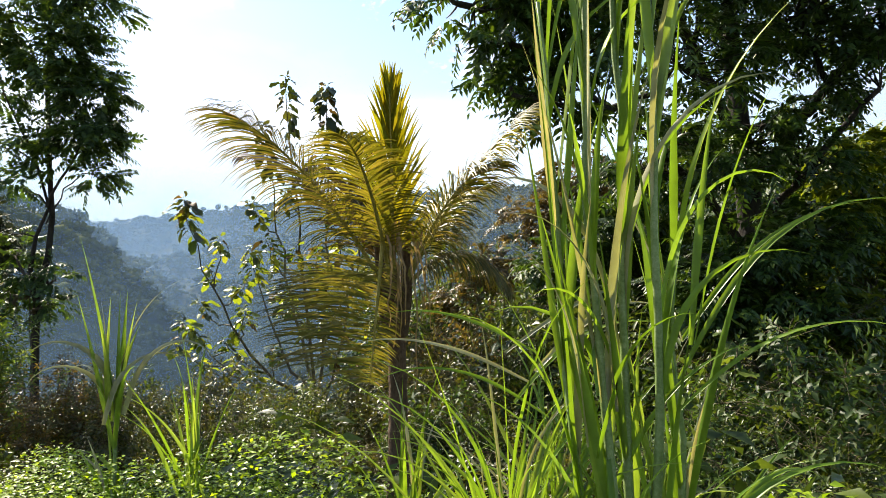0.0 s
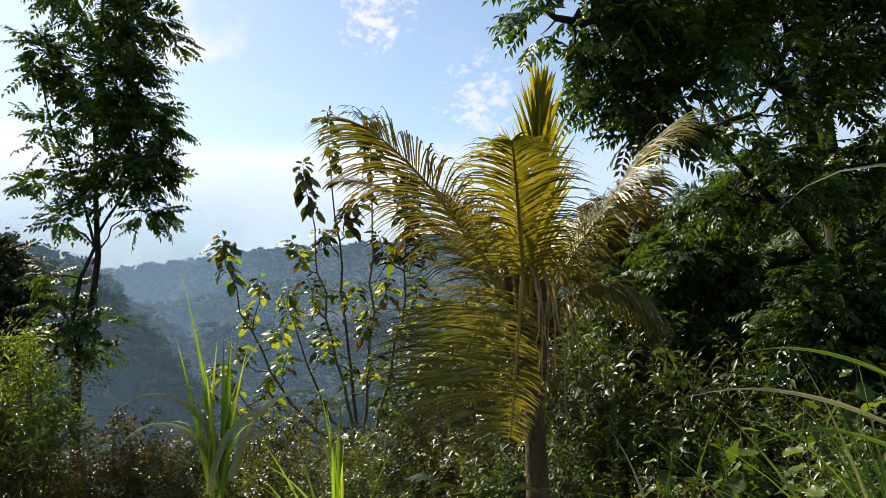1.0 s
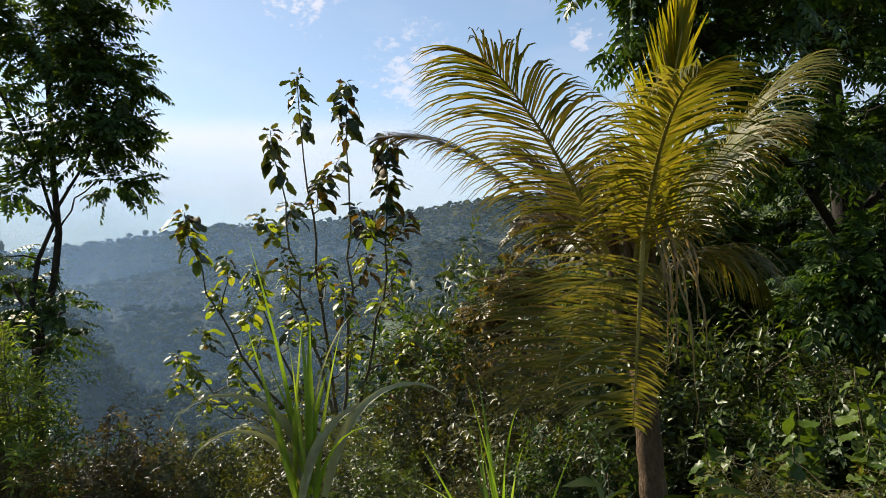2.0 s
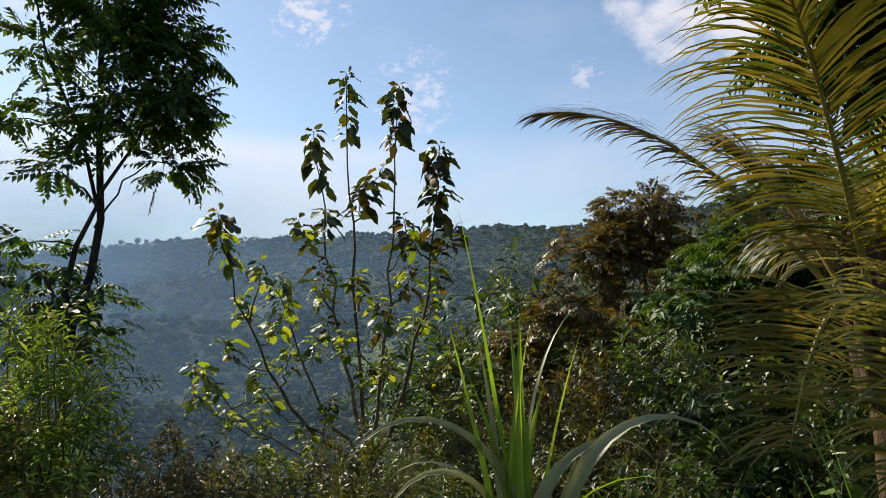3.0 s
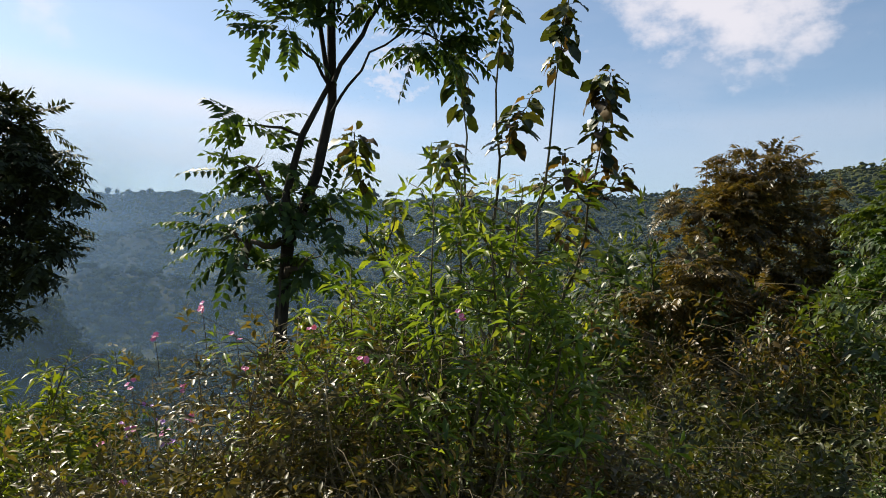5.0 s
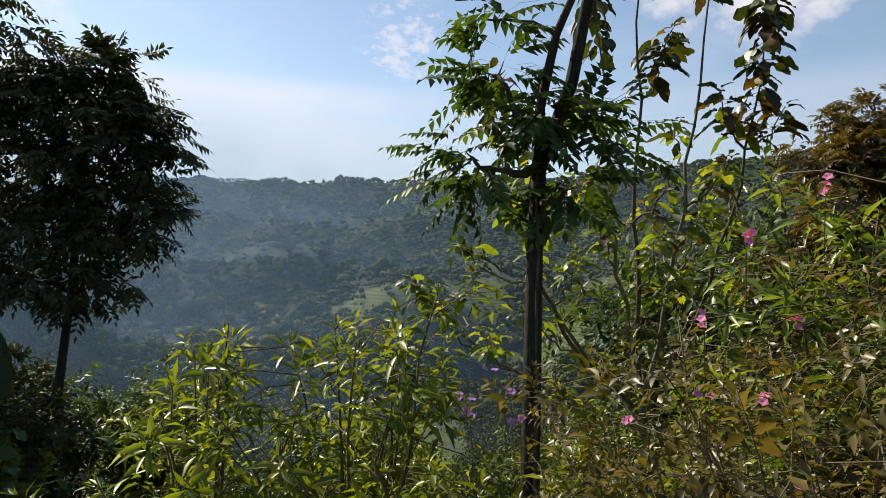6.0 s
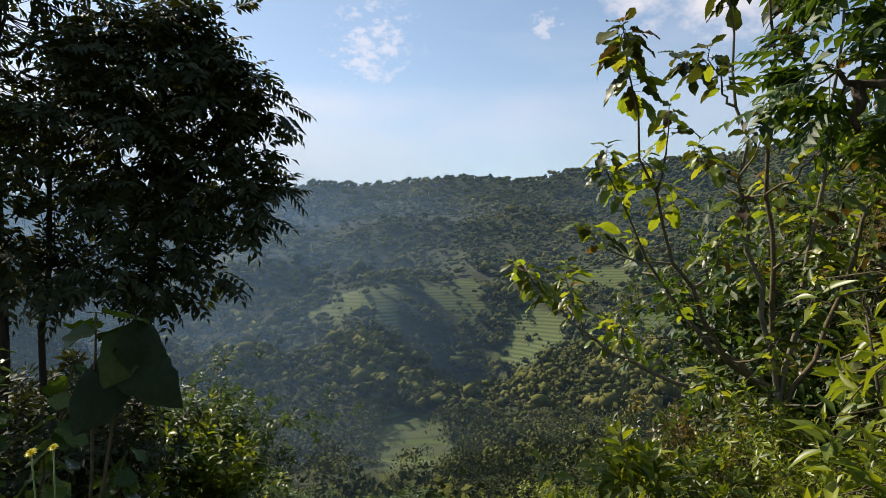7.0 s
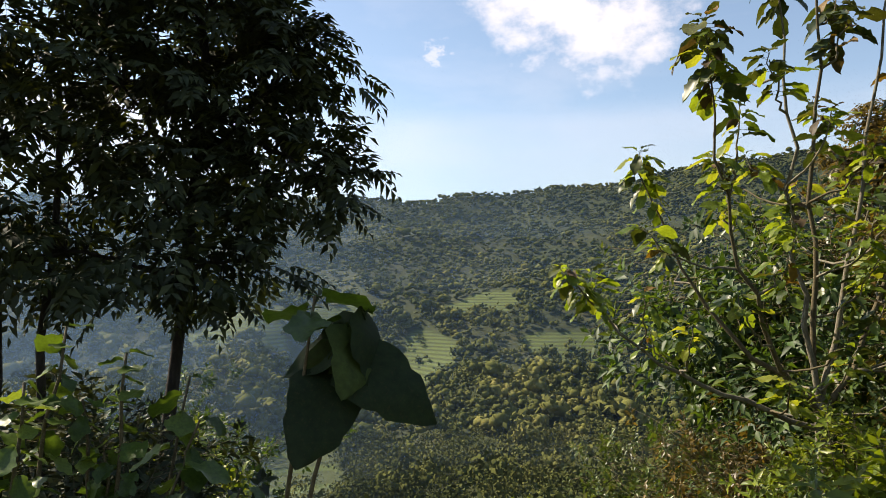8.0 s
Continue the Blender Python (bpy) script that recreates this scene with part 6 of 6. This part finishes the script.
flowers(lilac_bush, [(-5.66, 7.02, -0.63), (-5.7, 7.0, -0.6), (-5.89, 7.05, -0.98), (-5.93, 7.05, -0.99)], M_WHITE, 503, 0.012)
flowers(herb_bush, [(-4.04, 5.98, 0.15), (-4.13, 6.00, 0.14), (-3.95, 5.97, 0.13), (-4.07, 5.99, 0.11), (-4.20, 6.01, 0.09)], M_WHITE, 504, 0.017)


def daisy(x, y, heads, seed):
    """Yellow composite flowers on bare stalks, with a few leaves at the foot."""
    rng = np.random.RandomState(seed)
    base = np.array((x, y, float(ground_z(x, y)) - 0.02))
    root = thing("flowering_weed", base, "thin-stalked weed with bright yellow flower heads", "weed")
    for hx, hy, hz, size in heads:
        top = np.array((hx, hy, hz)) - base
        geo = Geo()
        put_tube(geo, twisted(bowed((rng.normal(0, 0.02), rng.normal(0, 0.02), 0), top, (0.02, 0, 0.03), 8), 0.004, rng), np.linspace(0.0035, 0.0018, 8), 5)
        stalk = part("stalk", geo.mesh("stalk", M_PALE_CANE), root)
        face = unit(np.array((-0.25, -0.6, 0.75)) + rng.normal(0, 0.15, 3))
        a = unit(np.cross(face, (0, 0, 1.0)))
        b = np.cross(face, a)
        petals = Geo()
        for ring, (count, lift) in enumerate(((13, 0.15), (11, 0.5), (8, 1.1))):
            turn = np.arange(count) * 2 * np.pi / count + 0.3 * ring
            put_leaves(petals, np.tile(top, (count, 1)), np.cos(turn)[:, None] * a + np.sin(turn)[:, None] * b + lift * face, size * (1 - 0.2 * ring), size * 0.38, np.tile(face, (count, 1)))
        part("flower", petals.mesh("flower", M_YELLOW), stalk, "bright yellow flower head")
    leaves = Geo()
    n = 16
    turn = rng.uniform(0, 6.28, n)
    put_leaves(leaves, rng.normal(0, 0.015, (n, 3)) + np.stack([np.zeros(n), np.zeros(n), rng.uniform(0.02, 0.3, n)], -1), np.stack([np.cos(turn), np.sin(turn), rng.uniform(0.2, 0.9, n)], -1), rng.uniform(0.08, 0.15, n), 0.03)
    part("foliage", leaves.mesh("foliage", M_SHRUB), root)


daisy(-8.08, 7.74, [(-8.12, 7.64, -1.165, 0.016), (-8.08, 7.66, -1.16, 0.013)], 510)
